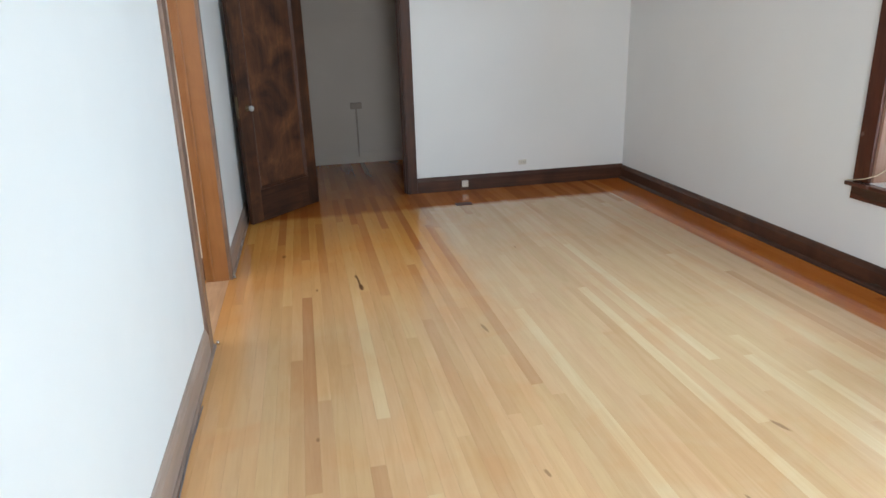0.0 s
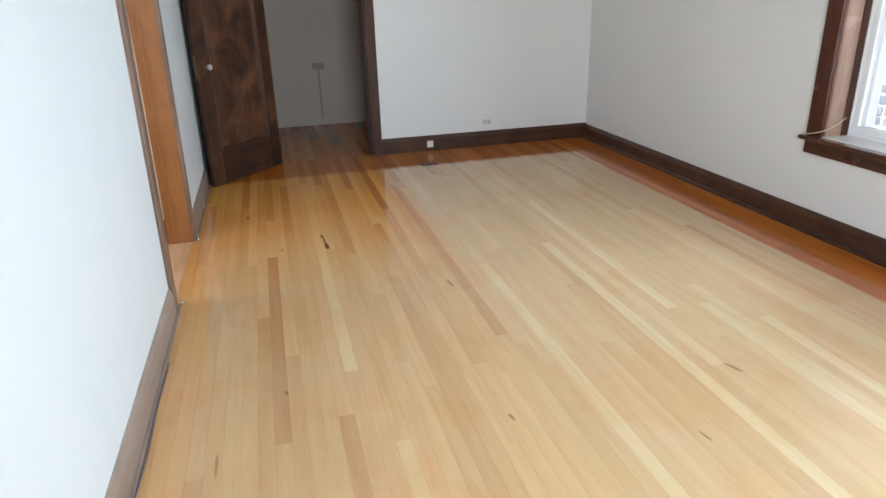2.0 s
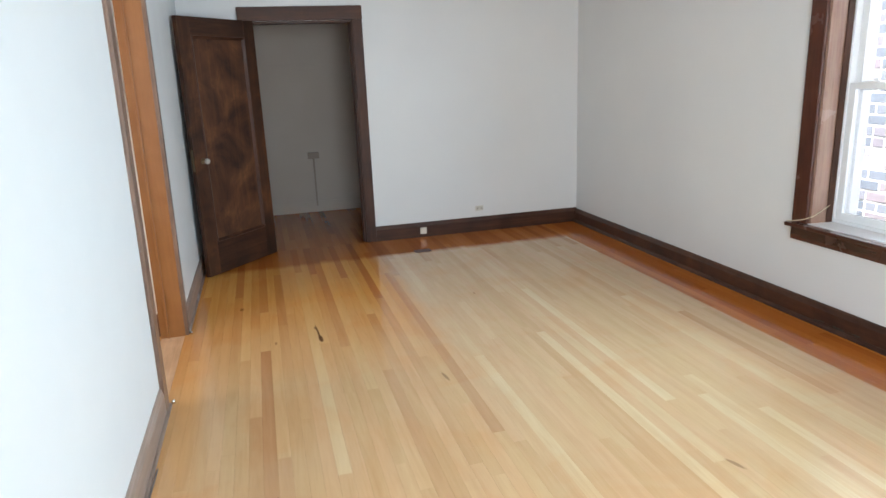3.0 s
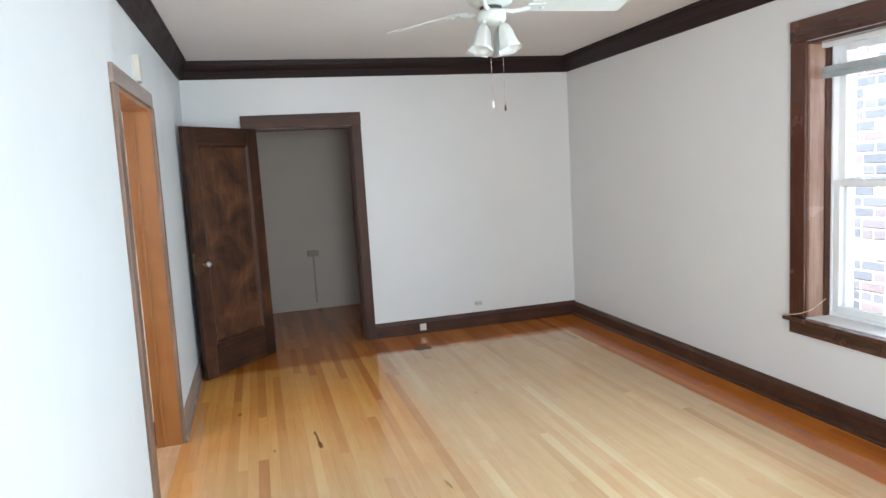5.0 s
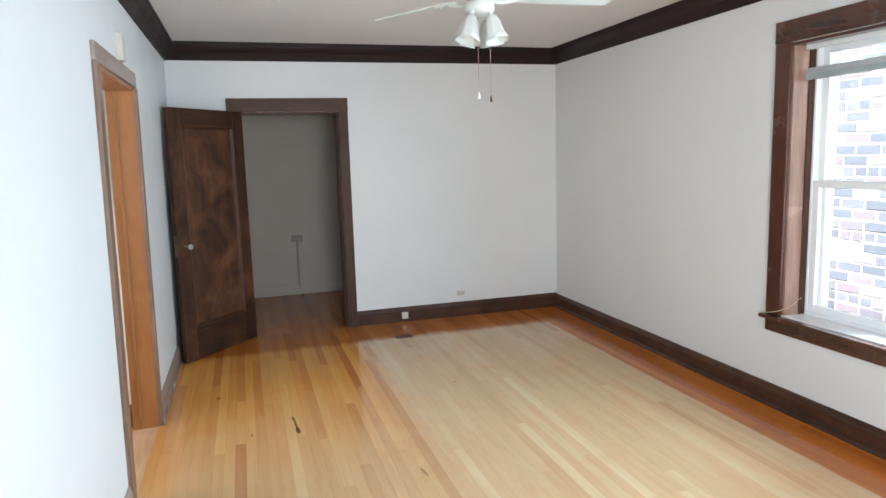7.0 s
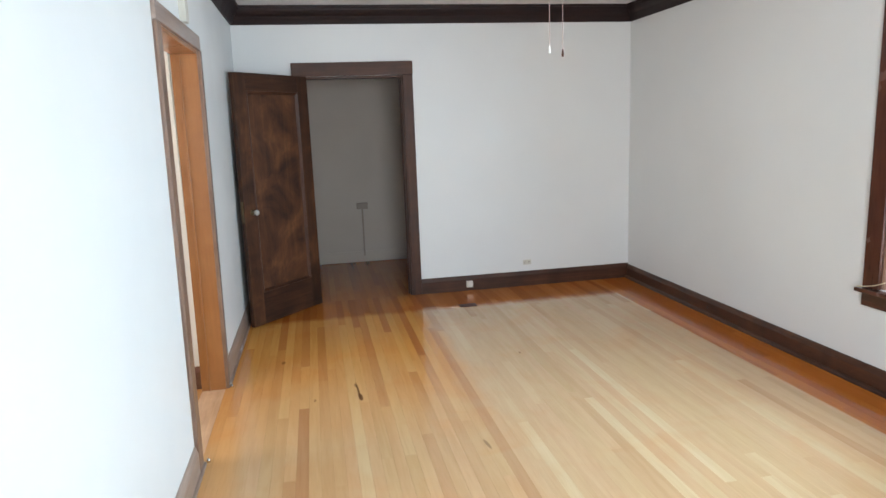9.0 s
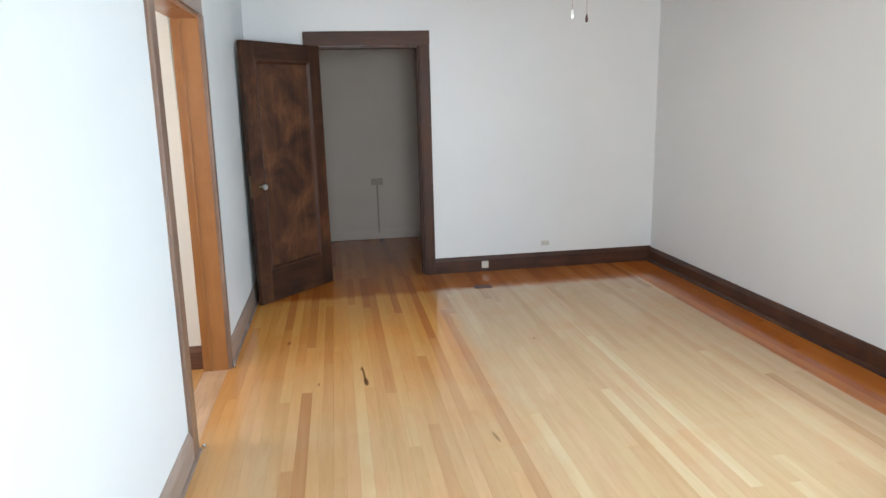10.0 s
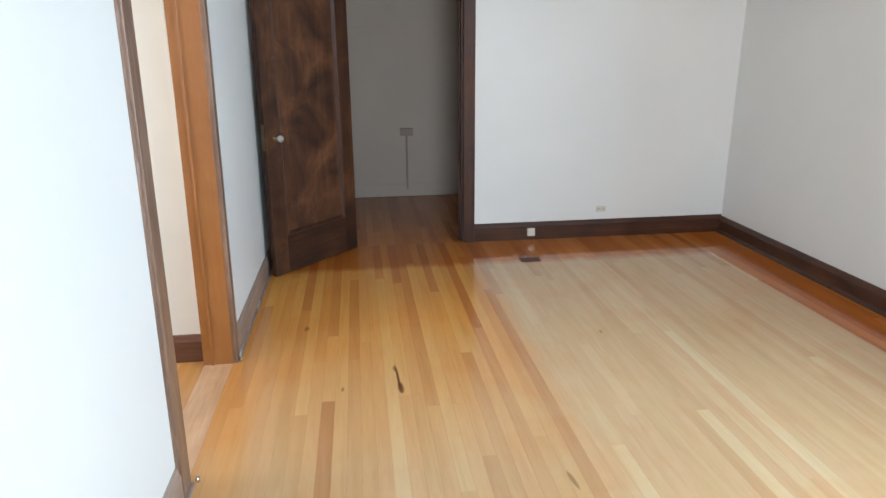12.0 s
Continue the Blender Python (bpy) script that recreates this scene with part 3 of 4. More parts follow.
def panel_door():
    """Built with its hinge edge at x 0, the free edge at x W, the seen face at y 0 looking to -y."""
    W, H, T = 0.842, 2.022, 0.042
    S, TR, BR = 0.125, 0.135, 0.265
    door = base("closet_door", "old dark walnut single-panel wooden door standing open against the white wall", "door")
    boxes("stile", DOOR_WOOD, door, (0, S, 0, T, 0, H), bevel=0.003)
    boxes("stile", DOOR_WOOD, door, (W - S, W, 0, T, 0, H), bevel=0.003, label="free stile worn to orange wood at its edge")
    boxes("rail", DOOR_WOOD_X, door, (S + 0.0005, W - S - 0.0005, 0.001, T - 0.001, H - TR, H), bevel=0.003)
    boxes("rail", DOOR_WOOD_X, door, (S + 0.0005, W - S - 0.0005, 0.001, T - 0.001, 0, BR), bevel=0.003)
    bm = bmesh.new()
    box(bm, S - 0.004, W - S + 0.004, 0.016, T - 0.016, BR - 0.004, H - TR + 0.004)
    part("panel", bm, PANEL_WOOD, door, "recessed flat panel with blotchy brown grain")
    x0, x1, z0, z1 = S, W - S, BR, H - TR
    bm = bmesh.new()
    loops = []
    for d, y in [(0.0, 0.0), (0.006, -0.004), (0.014, 0.000), (0.026, 0.0155), (0.0, 0.0155)]:
        loops.append([bm.verts.new(p) for p in ((x0 + d, y, z0 + d), (x1 - d, y, z0 + d), (x1 - d, y, z1 - d), (x0 + d, y, z1 - d))])
    for a, b in zip(loops, loops[1:] + loops[:1]):
        for i in range(4):
            bm.faces.new((a[i], a[(i + 1) % 4], b[(i + 1) % 4], b[i]))
    part("panel_molding", bm, DARK_V, door)
    for sgn, y in ((-1, 0.0), (1, T)):
        bm = bmesh.new()
        lathe(bm, [(0.0, sgn * 0.062), (0.014, sgn * 0.061), (0.020, sgn * 0.055), (0.024, sgn * 0.046), (0.020, sgn * 0.035), (0.012, sgn * 0.024), (0.0, sgn * 0.023)], 0, 0, 0, 12, "Y")
        knob = part("doorknob", bm, KNOB_GLASS, door, "faceted clear glass doorknob")
        knob.location = (W - 0.085, y, 0.935)
        bm = bmesh.new()
        lathe(bm, [(0.0, 0.0), (0.024, 0.0), (0.024, sgn * 0.004), (0.012, sgn * 0.009), (0.011, sgn * 0.0228), (0.0, sgn * 0.0228)], 0, 0, 0, 20, "Y")
        part("rosette", bm, BRASS, knob, "aged brass collar", True)
    boxes("latch_plate", BRASS, door, (W, W + 0.0015, 0.008, T - 0.008, 0.86, 1.03))
    for z in (0.22, 1.02, 1.80):
        bm = bmesh.new()
        lathe(bm, [(0.0, -0.05), (0.007, -0.048), (0.007, 0.048), (0.0, 0.05)], -0.004, T + 0.002, z, 12)
        part("hinge", bm, BRASS, door, "", True)
    return door


closet_door = panel_door()
free, hinge = Vector((-0.515, 5.525)), Vector((0.032, 6.158))
ang = math.degrees(math.atan2(free.y - hinge.y, free.x - hinge.x))
closet_door.matrix_basis = pose(hinge.x, hinge.y, 0.008, 0, 0, ang) @ Matrix.Diagonal((1, -1, 1, 1))

# ---- east window ----


def sash_window(name, y0, y1, blind):
    win = base(name, "double-hung white vinyl window in a glossy red-brown wooden frame", "window", kind="structure", at=(EAST, y0, WZ0))
    cx = EAST - 0.022
    cw = 0.105
    at(win, boxes("casing", WINDOW_V, win, (cx, EAST, y1 - 0.005, y1 + cw, WZ0 - 0.004, WZ1), bevel=0.004))
    at(win, boxes("casing", WINDOW_V, win, (cx, EAST, y0 - cw, y0 + 0.005, WZ0 - 0.004, WZ1), bevel=0.004))
    at(win, boxes("head_casing", WINDOW_Y, win, (cx - 0.002, EAST, y0 - cw - 0.003, y1 + cw + 0.003, WZ1 + 0.002, WZ1 + 0.126), bevel=0.004))
    at(win, boxes("window_sill", WINDOW_Y, win, (EAST - 0.060, EAST - 0.0005, y0 - cw - 0.018, y1 + cw + 0.018, WZ0 - 0.030, WZ0 - 0.006), (EAST, EAST + 0.145, y0 + 0.001, y1 - 0.001, WZ0 - 0.0295, WZ0 - 0.0065), bevel=0.005, label="glossy red-brown wooden sill"))
    at(win, boxes("apron", WINDOW_Y, win, (EAST - 0.020, EAST, y0 - cw - 0.003, y1 + cw + 0.003, WZ0 - 0.112, WZ0 - 0.032), bevel=0.004))
    for a, b in ((y1 - 0.018, y1), (y0, y0 + 0.018)):
        at(win, boxes("jamb_lining", WINDOW_SHEEN_JAMB, win, (EAST + 0.001, EAST + 0.150, a, b, WZ0 - 0.005, WZ1 - 0.0185), bevel=0.002))
    at(win, boxes("head_lining", WINDOW_Y, win, (EAST + 0.001, EAST + 0.150, y0, y1, WZ1 - 0.018, WZ1), bevel=0.002))
    for a, b in ((y1 - 0.026, y1 - 0.0182), (y0 + 0.0182, y0 + 0.026)):
        at(win, boxes("window_stop", DARK_V, win, (EAST + 0.105, EAST + 0.149, a, b, WZ0 - 0.004, WZ1 - 0.019), bevel=0.004))
    fx0, fx1 = EAST + 0.1505, EAST + 0.235
    a0, a1 = y0 + 0.006, y1 - 0.006
    wf = at(win, boxes("window_frame", VINYL, win, (fx0, fx1, a0, a0 + 0.030, WZ0 - 0.02, WZ1), (fx0, fx1, a1 - 0.030, a1, WZ0 - 0.02, WZ1),
                       (fx0, fx1, a0 + 0.0301, a1 - 0.0301, WZ0 - 0.02, WZ0 + 0.018), (fx0, fx1, a0 + 0.0301, a1 - 0.0301, WZ1 - 0.03, WZ1), bevel=0.003, label="white vinyl frame"))
    mid = WZ0 + 0.785
    b0, b1 = a0 + 0.0305, a1 - 0.0305
    for nm, sx0, sx1, z0, z1 in (("lower_sash", fx0 + 0.006, fx0 + 0.036, WZ0 + 0.0185, mid + 0.02), ("upper_sash", fx0 + 0.040, fx0 + 0.070, mid - 0.02, WZ1 - 0.0305)):
        st = 0.042
        sash = at(win, boxes(nm, VINYL, win, (sx0, sx1, b0, b0 + st, z0, z1), (sx0, sx1, b1 - st, b1, z0, z1),
                             (sx0, sx1, b0 + st + 0.0002, b1 - st - 0.0002, z0, z0 + 0.045), (sx0, sx1, b0 + st + 0.0002, b1 - st - 0.0002, z1 - 0.035, z1), bevel=0.003, label="white vinyl sash"))
        xm = (sx0 + sx1) / 2
        g = boxes("pane", GLASS, sash, (xm - 0.002, xm + 0.002, b0 + st - 0.004, b1 - st + 0.004, z0 + 0.042, z1 - 0.032))
        g.visible_shadow = False
    bm = bmesh.new()
    lathe(bm, [(0.0, 0.0), (0.022, 0.0), (0.022, 0.006), (0.012, 0.010), (0.008, 0.022), (0.0, 0.024)], fx0 + 0.024, (y0 + y1) / 2 + 0.28, mid + 0.021, 16)
    at(win, part("sash_lock", bm, VINYL, win, "small white sash lock", True))
    at(win, boxes("storm_jamb", VINYL, win, (fx1 + 0.0005, EAST + ETH, a1 - 0.050, a1, WZ0 - 0.02, WZ1), (fx1 + 0.0005, EAST + ETH, a0, a0 + 0.050, WZ0 - 0.02, WZ1), bevel=0.002, label="white outer storm frame"))
    if blind:
        bl = base("window_blind", "white mini blind drawn up near the top of the window", "blind", at=(EAST + 0.09, y0, WZ1))
        q0, q1 = y0 + 0.034, y1 - 0.034
        at(bl, boxes("headrail", SLAT, bl, (EAST + 0.062, EAST + 0.100, q0, q1, WZ1 - 0.045, WZ1 - 0.0185), bevel=0.003))
        for i in range(9):
            z = WZ1 - 0.150 - 0.0034 * i
            bm = bmesh.new()
            ys = [q0 + 0.004, q1 - 0.004]
            pts = [(EAST + 0.068, z - 0.003), (EAST + 0.075, z), (EAST + 0.081, z + 0.001), (EAST + 0.087, z), (EAST + 0.094, z - 0.003)]
            up = [[bm.verts.new((px, yy, pz + 0.0005)) for px, pz in pts] for yy in ys]
            dn = [[bm.verts.new((px, yy, pz - 0.0005)) for px, pz in pts] for yy in ys]
            for s in (up, dn):
                for k in range(4):
                    bm.faces.new((s[0][k], s[0][k + 1], s[1][k + 1], s[1][k]))
            for k in (0, 4):
                bm.faces.new((up[0][k], up[1][k], dn[1][k], dn[0][k]))
            at(bl, part("slat", bm, SLAT, bl))
        at(bl, boxes("bottom_rail", BLIND_RAIL, bl, (EAST + 0.066, EAST + 0.096, q0, q1, WZ1 - 0.214, WZ1 - 0.182), bevel=0.003, label="grey bottom rail with bunched slats"))
        for yy in (q0 + 0.12, q1 - 0.12):
            bm = bmesh.new()
            tube(bm, [(EAST + 0.081, yy, WZ1 - 0.207), (EAST + 0.081, yy, WZ1 - 0.052)], 0.001, 6)
            at(bl, part("ladder_cord", bm, SLAT, bl))
    return win


sash_window("window_1", WY0, WY1, True)
sash_window("window_2", W2Y0, W2Y1, False)

cord = base("blind_cord", "loose ivory cord trailing over the end of the window sill", "cord", at=(EAST - 0.04, WY1 + 0.1, WZ0))
knots = [Vector(p) for p in ((EAST - 0.050, WY1 + 0.112, WZ0 - 0.002), (EAST - 0.040, WY1 + 0.060, WZ0 + 0.008), (EAST - 0.032, WY1 + 0.010, WZ0 + 0.022),
                             (EAST + 0.005, WY1 - 0.030, WZ0 + 0.045), (EAST + 0.060, WY1 - 0.034, WZ0 + 0.075), (EAST + 0.110, WY1 - 0.036, WZ0 + 0.105))]
pts = [knots[i].lerp(knots[i + 1], f) for i in range(5) for f in (0.0, 0.34, 0.67)] + [knots[-1]]
bm = bmesh.new()
tube(bm, pts, 0.0028, 6)
at(cord, part("strand", bm, CORD, cord, "", True))

# ---- ceiling fan ----


def ceiling_fan(x, y):
    fan = base("ceiling_fan", "white three-blade ceiling fan with frosted tulip lights, at rest", "ceiling fan", at=(x, y, TOP))
    H = 2.310 - TOP
    bm = bmesh.new()
    lathe(bm, [(0.0, 0.0), (0.068, 0.0), (0.066, -0.020), (0.050, -0.045), (0.022, -0.060), (0.0, -0.060)])
    part("canopy", bm, WHITE_ENAMEL, fan, "", True)
    bm = bmesh.new()
    lathe(bm, [(0.0, -0.058), (0.0105, -0.058), (0.0105, H + 0.150), (0.0, H + 0.150)], seg=16)
    part("downrod", bm, WHITE_ENAMEL, fan, "", True)
    bm = bmesh.new()
    lathe(bm, [(0.0, H + 0.185), (0.014, H + 0.185), (0.034, H + 0.177), (0.036, H + 0.168), (0.016, H + 0.160), (0.013, H + 0.150), (0.0, H + 0.150)], seg=24)
    part("rod_collar", bm, WHITE_ENAMEL, fan, "", True)
    bm = bmesh.new()
    lathe(bm, [(0.0, H + 0.149), (0.040, H + 0.147), (0.085, H + 0.128), (0.108, H + 0.095), (0.112, H + 0.060), (0.100, H + 0.030), (0.070, H + 0.014), (0.0, H + 0.012)], seg=36)
    part("motor_housing", bm, WHITE_ENAMEL, fan, "", True)
    bm = bmesh.new()
    lathe(bm, [(0.0, H + 0.0115), (0.052, H + 0.0115), (0.052, H - 0.004), (0.0, H - 0.004)], seg=24)
    part("flywheel", bm, SOCKET_DARK, fan, "dark gap ring under the motor")
    bm = bmesh.new()
    lathe(bm, [(0.0, H - 0.0045), (0.054, H - 0.0045), (0.068, H - 0.016), (0.070, H - 0.046), (0.058, H - 0.062), (0.034, H - 0.074), (0.0, H - 0.076)], seg=28)
    part("switch_housing", bm, WHITE_ENAMEL, fan, "", True)
    for a in (-4, 120, 240):
        blade = bmesh.new()
        out = [(0.190, -0.050), (0.205, -0.056), (0.658, -0.066), (0.668, -0.060), (0.669, 0.0), (0.668, 0.060), (0.658, 0.066), (0.205, 0.056), (0.190, 0.050)]
        top = [blade.verts.new((px, py, 0.003)) for px, py in out]
        bot = [blade.verts.new((px, py, -0.003)) for px, py in out]
        blade.faces.new(top)
        blade.faces.new(bot)
        for i in range(len(out)):
            j = (i + 1) % len(out)
            blade.faces.new((top[i], top[j], bot[j], bot[i]))
        b = part("blade", blade, WHITE_ENAMEL, fan)
        b.matrix_basis = pose(0, 0, H + 0.018, 0, 0, a) @ pose(0, 0, 0, -11)
        iron = bmesh.new()
        tube(iron, [(0.050, 0, -0.022), (0.10, 0, -0.028), (0.15, 0, -0.020), (0.19, 0, -0.010)], 0.010, 8)
        box(iron, 0.175, 0.262, -0.032, 0.032, -0.0105, -0.0035, bevel=0.003)
        lathe(iron, [(0.0, -0.017), (0.009, -0.015), (0.010, -0.0108), (0.0, -0.0106)], 0.248, 0, 0, 12)
        i_ = part("blade_iron", iron, WHITE_ENAMEL, b)
        i_.matrix_basis = pose(0, 0, 0, 0)
    for k in range(4):
        a = 35 + 90 * k
        bm = bmesh.new()
        tube(bm, [(0.040, 0, H - 0.052), (0.054, 0, H - 0.056), (0.062, 0, H - 0.066), (0.064, 0, H - 0.080)], 0.009, 10)
        arm = part("light_arm", bm, WHITE_ENAMEL, fan, "", True)
        arm.matrix_basis = pose(0, 0, 0, 0, 0, a)
        bm = bmesh.new()
        prof = [(0.018, 0.0), (0.030, -0.014), (0.041, -0.040), (0.046, -0.072), (0.052, -0.108), (0.066, -0.136), (0.064, -0.136), (0.049, -0.108), (0.041, -0.065), (0.038, -0.040), (0.028, -0.016), (0.016, -0.003)]
        lathe(bm, prof, seg=36, ripple=0.05, lobes=6)
        sh = part("shade", bm, SHADE, arm, "frosted white tulip glass shade", True)
        sh.matrix_basis = pose(0.064, 0, H - 0.078, 0, -16, 0) @ Matrix.Diagonal((0.86, 0.86, 0.90, 1))
        bm = bmesh.new()
        lathe(bm, [(0.0, -0.004), (0.013, -0.004), (0.014, -0.030), (0.026, -0.060), (0.028, -0.078), (0.018, -0.098), (0.0, -0.104)], seg=16)
        bu = part("bulb", bm, WHITE_PLASTIC, arm, "unlit white bulb", True)
        bu.matrix_basis = pose(0.064, 0, H - 0.078, 0, -16, 0) @ Matrix.Diagonal((0.85, 0.85, 0.85, 1))
    for dx, zend, mat in ((-0.011, 1.876, WHITE_PLASTIC), (0.050, 1.860, DARK_V)):
        bm = bmesh.new()
        tube(bm, [(dx, 0, H - 0.075), (dx, 0, (H + zend - TOP) / 2), (dx, 0, zend - TOP + 0.018)], 0.0013, 6)
        ch = part("pull_chain", bm, PINK_CORD, fan)
        bm = bmesh.new()
        lathe(bm, [(0.0, 0.018), (0.003, 0.016), (0.005, 0.004), (0.006, -0.007), (0.004, -0.015), (0.0, -0.017)], dx, 0, zend - TOP, 14)
        part("pull", bm, mat, ch, "", True)
    return fan


ceiling_fan(1.113, 3.030)

# ---- fittings on the walls and floor ----


def outlet(name, label, m, cover, w=0.072, h=0.115, flat=False):
    o = base(name, label, "electrical outlet")
    boxes("cover_plate", cover, o, (-w / 2, w / 2, -0.006, 0, -h / 2, h / 2), bevel=0.0025)
    for s in (-1, 1):
        cx, cz = (s * 0.019, 0) if w > h else (0, s * 0.026)
        bm = bmesh.new()
        lathe(bm, [(0.0, -0.0085), (0.0125, -0.0085), (0.014, -0.006), (0.0, -0.006)], cx, 0, cz, 18, "Y")
        r = part("receptacle", bm, cover, o)
        boxes("slots", SOCKET_DARK, r, (cx - 0.0075, cx - 0.004, -0.0092, -0.0084, cz - 0.006, cz + 0.006), (cx + 0.004, cx + 0.0075, -0.0092, -0.0084, cz - 0.006, cz + 0.006))
    o.matrix_basis = m
    return o


outlet("wall_outlet", "white duplex outlet set sideways low on the white wall", pose(2.015, NORTH - 0.0005, 0.231), IVORY, 0.080, 0.048)

JACK = plain("aged_ivory_plastic", (0.60, 0.55, 0.48), 0.35, 0, 0.05)
jack = base("telephone_jack", "square white surface jack on the dark baseboard", "telephone jack", at=(1.428, NORTH - 0.0185, 0.066))
boxes("jack_body", JACK, jack, (-0.031, 0.031, -0.024, 0, -0.031, 0.031), bevel=0.005)
boxes("socket", SOCKET_DARK, jack, (-0.006, 0.006, -0.020, -0.006, -0.0318, -0.0305))

VENT_BROWN = plain("worn_brown_metal", (0.085, 0.026, 0.012), 0.6, 0, 0.2)
vent = base("floor_outlet_plate", "dark brown metal plate let into the floor before the wall jack", "floor plate", at=(1.29, 5.655, 0.0))
boxes("plate", VENT_BROWN, vent, (-0.075, 0.075, -0.045, 0.045, 0.0005, 0.004), bevel=0.0015)

chime = base("door_chime", "small ivory box high on the white wall above the doorway", "door chime", at=(WEST + 0.026, 3.87, 2.200))
boxes("chime_cover", IVORY, chime, (0.0005, 0.034, -0.042, 0.042, -0.068, 0.068), bevel=0.006)
boxes("chime_base", IVORY, chime, (0.0003, 0.012, -0.046, 0.046, -0.072, 0.072), bevel=0.002)

cb = base("conduit_outlet", "painted surface outlet box with a conduit running down the closet wall", "electrical outlet", at=(0.568, CLOSET_Y - 0.001, 0.675))
boxes("outlet_box", CONDUIT, cb, (-0.066, 0.066, -0.045, 0, -0.036, 0.036), bevel=0.006)
boxes("conduit", CONDUIT, cb, (-0.010, 0.010, -0.022, -0.001, -0.60, -0.037), bevel=0.004)
boxes("outlet_face", CONDUIT, cb, (-0.040, 0.040, -0.049, -0.0452, -0.026, 0.026), bevel=0.0015)

bm = bmesh.new()
pts = [(WEST + 0.0345 + 0.003 * math.sin(i * 1.7), SOUTH + 0.1 + i * 0.155, 0.0035) for i in range(28)]
tube(bm, pts, 0.0035, 6)
cable = base("floor_cable", "thin dark grey cable lying along the foot of the baseboard", "cable", at=(WEST + 0.04, 1.0, 0))
at(cable, part("sheath", bm, GREY_CABLE, cable, "", True))

for yy, nm in ((NEAR_Y + 0.030, "near"), (FAR_Y + 0.006, "far")):
    st = base("metal_floor_clip", "small bright metal clip on the floor at the doorway casing", "clip", "clips at the doorway", at=(WEST + 0.035, yy, 0.0))
    bm = bmesh.new()
    lathe(bm, [(0.0, 0.0), (0.009, 0.0), (0.009, 0.010), (0.006, 0.018), (0.0, 0.020)], 0, 0, 0, 12)
    part("clip_body", bm, NICKEL, st, "", True)

# ---- floors of strip boards ----


def board_mesh(w, length, cache={}):
    key = (round(w, 4), round(length, 3))
    if key not in cache:
        c, g = 0.0003, 0.0001
        bm = bmesh.new()
        vs = []
        for z, i in ((-0.019, g), (-c, g), (0.0, c)):
            vs.append([bm.verts.new(p) for p in ((i, i, z), (w - i, i, z), (w - i, length - i, z), (i, length - i, z))])
        for a, b in zip(vs, vs[1:]):
            for k in range(4):
                bm.faces.new((a[k], a[(k + 1) % 4], b[(k + 1) % 4], b[k]))
        bm.faces.new(vs[2])
        bmesh.ops.recalc_face_normals(bm, faces=bm.faces)
        me = bpy.data.meshes.new("floor_board")
        bm.to_mesh(me)
        bm.free()
        me.materials.append(OAK)
        cache[key] = me
    return cache[key]


def lay_boards(x0, x1, y0, y1, rng, width=0.0572):
    rows, x = [], x0
    while x < x1 - 0.002:
        w = min(width, x1 - x)
        y, first = y0, True
        while y < y1 - 0.002:
            ln = rng.choice((0.7, 1.2, 1.5, 1.8, 2.2, 2.6, 3.0, 3.4))
            if first:
                ln = round(rng.uniform(0.3, 1.2), 1)
            if y1 - (y + ln) < 0.3:
                ln = y1 - y
            rows.append((x, y, w, ln))
            y, first = y + ln, False
        x += w
    return rows


rng = random.Random(11)
boards = lay_boards(WEST, EAST, SOUTH, NORTH, rng) + lay_boards(CX0, CX1, NORTH + 0.001, CLOSET_Y, rng) + lay_boards(HX0, HALL_X - 0.001, 2.4, FAR_Y + 0.044, rng)
floor = base("floor", "glossy strip oak floor, pale in the middle and dark orange along the walls", "floor", kind="structure")
boards.sort(key=lambda q: (q[0] + q[2] / 2 - 0.7) ** 2 + (q[1] + q[3] / 2 - 2.9) ** 2)
for x, y, w, ln in boards[:300]:
    ob = new("floor_board", board_mesh(w, ln))
    ob.parent = floor
    ob.location = (x, y, 0)
verts, faces = [], []
for x, y, w, ln in boards[300:]:
    me = board_mesh(w, ln)
    k = len(verts)
    verts += [(v.co.x + x, v.co.y + y, v.co.z) for v in me.vertices]
    faces += [[k + i for i in p.vertices] for p in me.polygons]
me = bpy.data.meshes.new("floor_boards_far")
me.from_pydata(verts, [], faces)
me.materials.append(OAK)
far_boards = new("floor_boards_far", me)
far_boards.parent = floor
tagged(far_boards, kind="stuff")

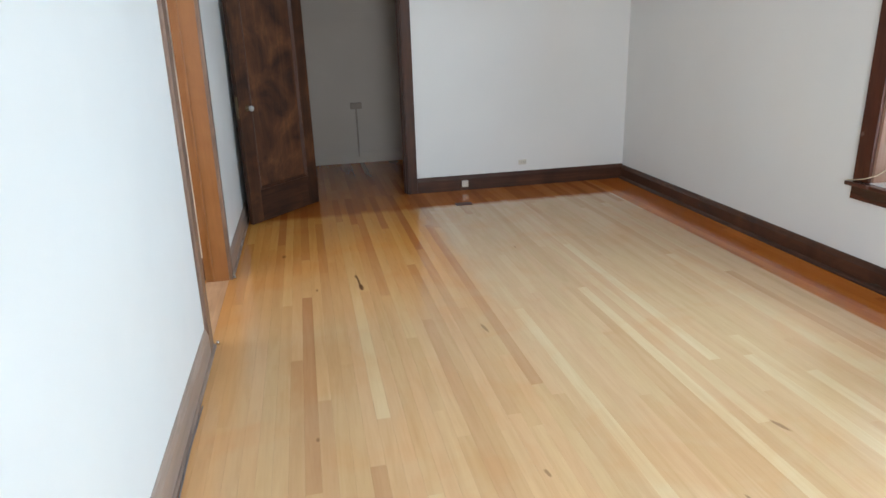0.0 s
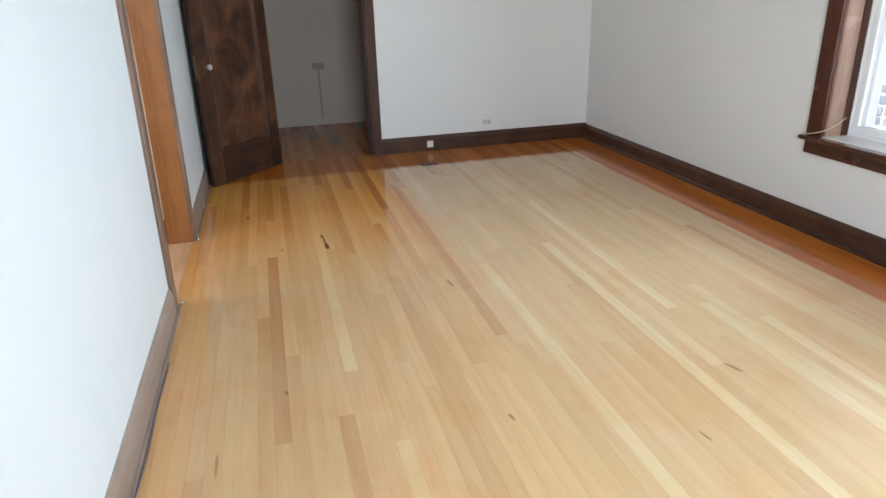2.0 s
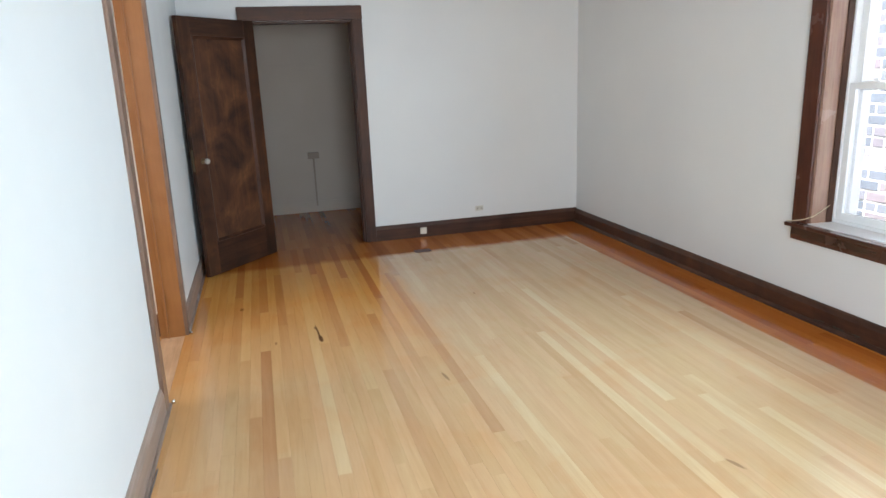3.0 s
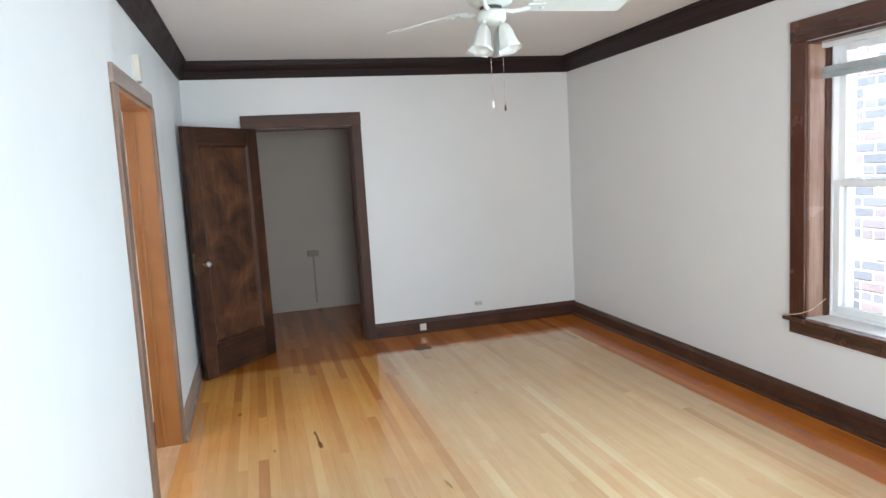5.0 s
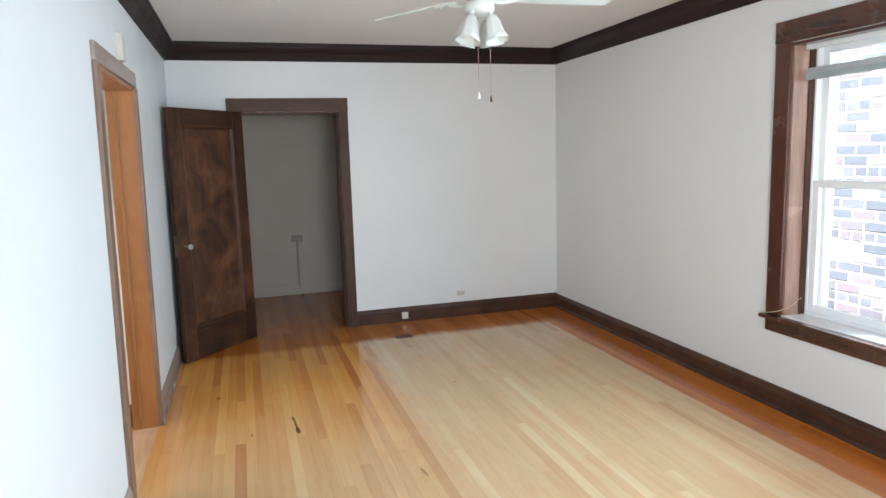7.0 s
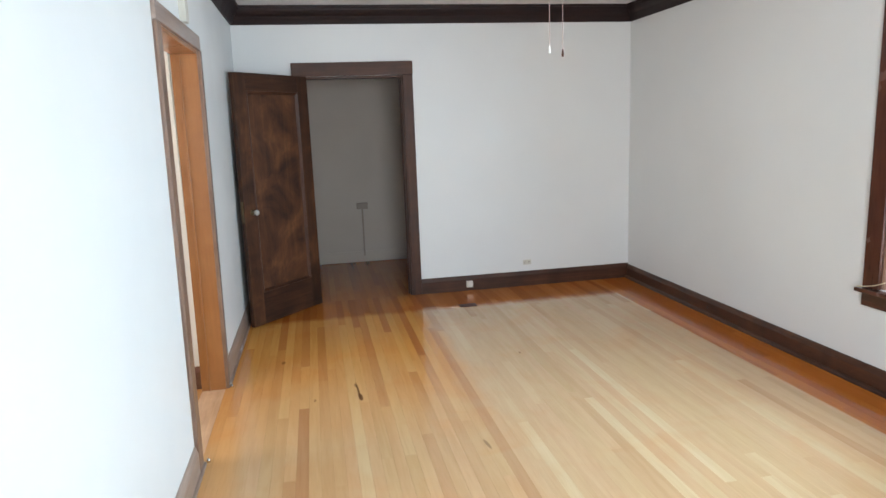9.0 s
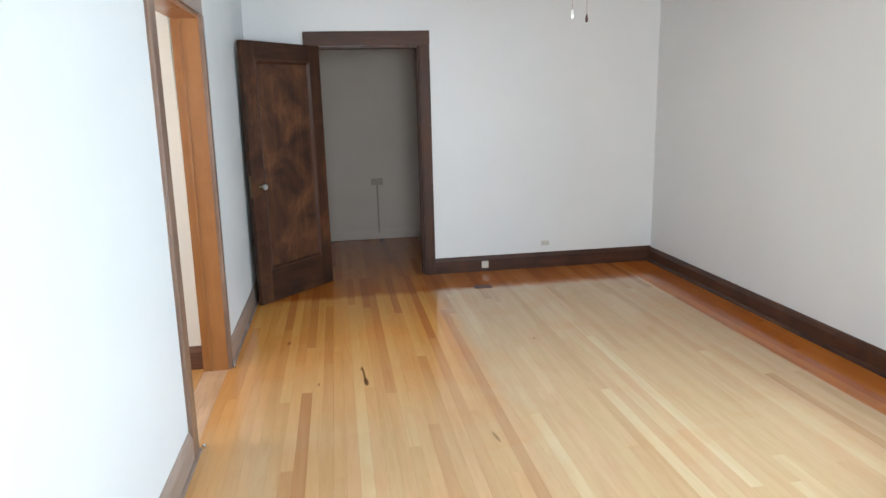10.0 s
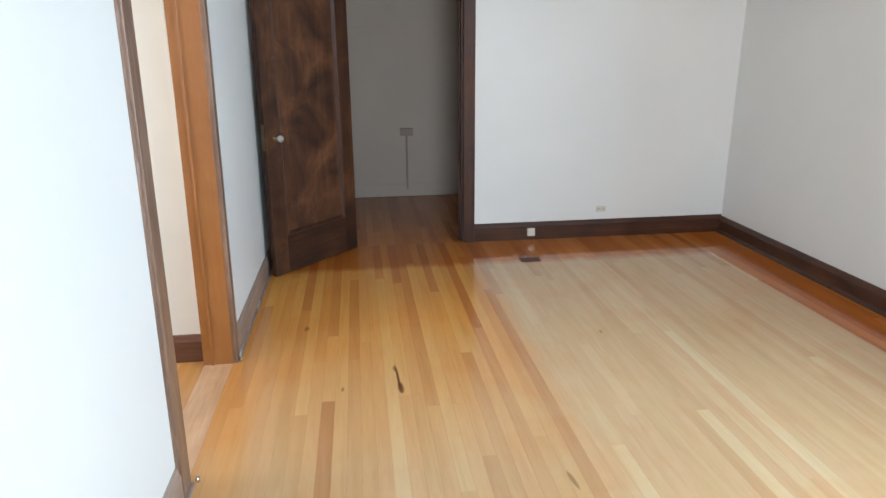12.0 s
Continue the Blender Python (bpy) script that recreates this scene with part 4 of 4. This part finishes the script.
setting("threshold", THRESHOLD_OAK, (HALL_X, WEST - 0.0005, NEAR_Y - 0.02, FAR_Y + 0.02, -0.02, 0.0005), bevel=0.001, label="plain wide oak threshold board in the doorway", category="threshold")

# ---- brick wall across the gangway ----
BX = 4.35
brick_wall = base("brick_wall", "weathered brown and grey brick wall of the neighbouring building, close outside the window", "brick wall", kind="structure", at=(BX, 3.5, 0))
at(brick_wall, boxes("mortar", MORTAR, brick_wall, (BX + 0.0025, BX + 0.25, -3.0, 9.0, -0.8, 4.6)))
BW, BH, J = 0.192, 0.067, 0.013


def brick_mesh(w):
    bm = bmesh.new()
    box(bm, 0.0, 0.03, 0, w, 0, BH, bevel=0.0)
    bmesh.ops.bevel(bm, geom=[e for e in bm.edges if all(v.co.x < 0.001 for v in e.verts)], offset=0.002, segments=1, affect="EDGES")
    bmesh.ops.recalc_face_normals(bm, faces=bm.faces)
    me = bpy.data.meshes.new("brick")
    bm.to_mesh(me)
    bm.free()
    me.materials.append(BRICK)
    return me


full, half = brick_mesh(BW), brick_mesh((BW - J) / 2)
near_b, far_b = [], []
brng = random.Random(5)
row, z = 0, -0.8
while z < 4.5:
    y = -2.8 + (row % 2) * (BW + J) / 2
    while y < 8.6:
        headers = row % 6 == 3
        n_ = 2 if headers else 1
        for s in range(n_):
            me, w = (half, (BW - J) / 2) if headers else (full, BW)
            yy = y + s * (w + J)
            item = (BX + brng.uniform(-0.003, 0.003), yy, z, me)
            (near_b if (3.1 < yy < 5.3 and 0.35 < z < 2.3) else far_b).append(item)
        y += BW + J
    z += BH + J
    row += 1
extra = near_b[300:]
for x, y, z, me in near_b[:300]:
    ob = new("brick", me)
    ob.parent = brick_wall
    ob.location = Vector((x, y, z)) - brick_wall.location
verts, faces = [], []
for x, y, z, me in far_b + extra:
    k = len(verts)
    verts += [(v.co.x + x, v.co.y + y, v.co.z + z) for v in me.vertices]
    faces += [[k + i for i in p.vertices] for p in me.polygons]
me = bpy.data.meshes.new("bricks_far")
me.from_pydata(verts, [], faces)
me.materials.append(BRICK)
fb = new("bricks_far", me)
fb.parent = brick_wall
fb.location = -brick_wall.location
tagged(fb, kind="stuff")
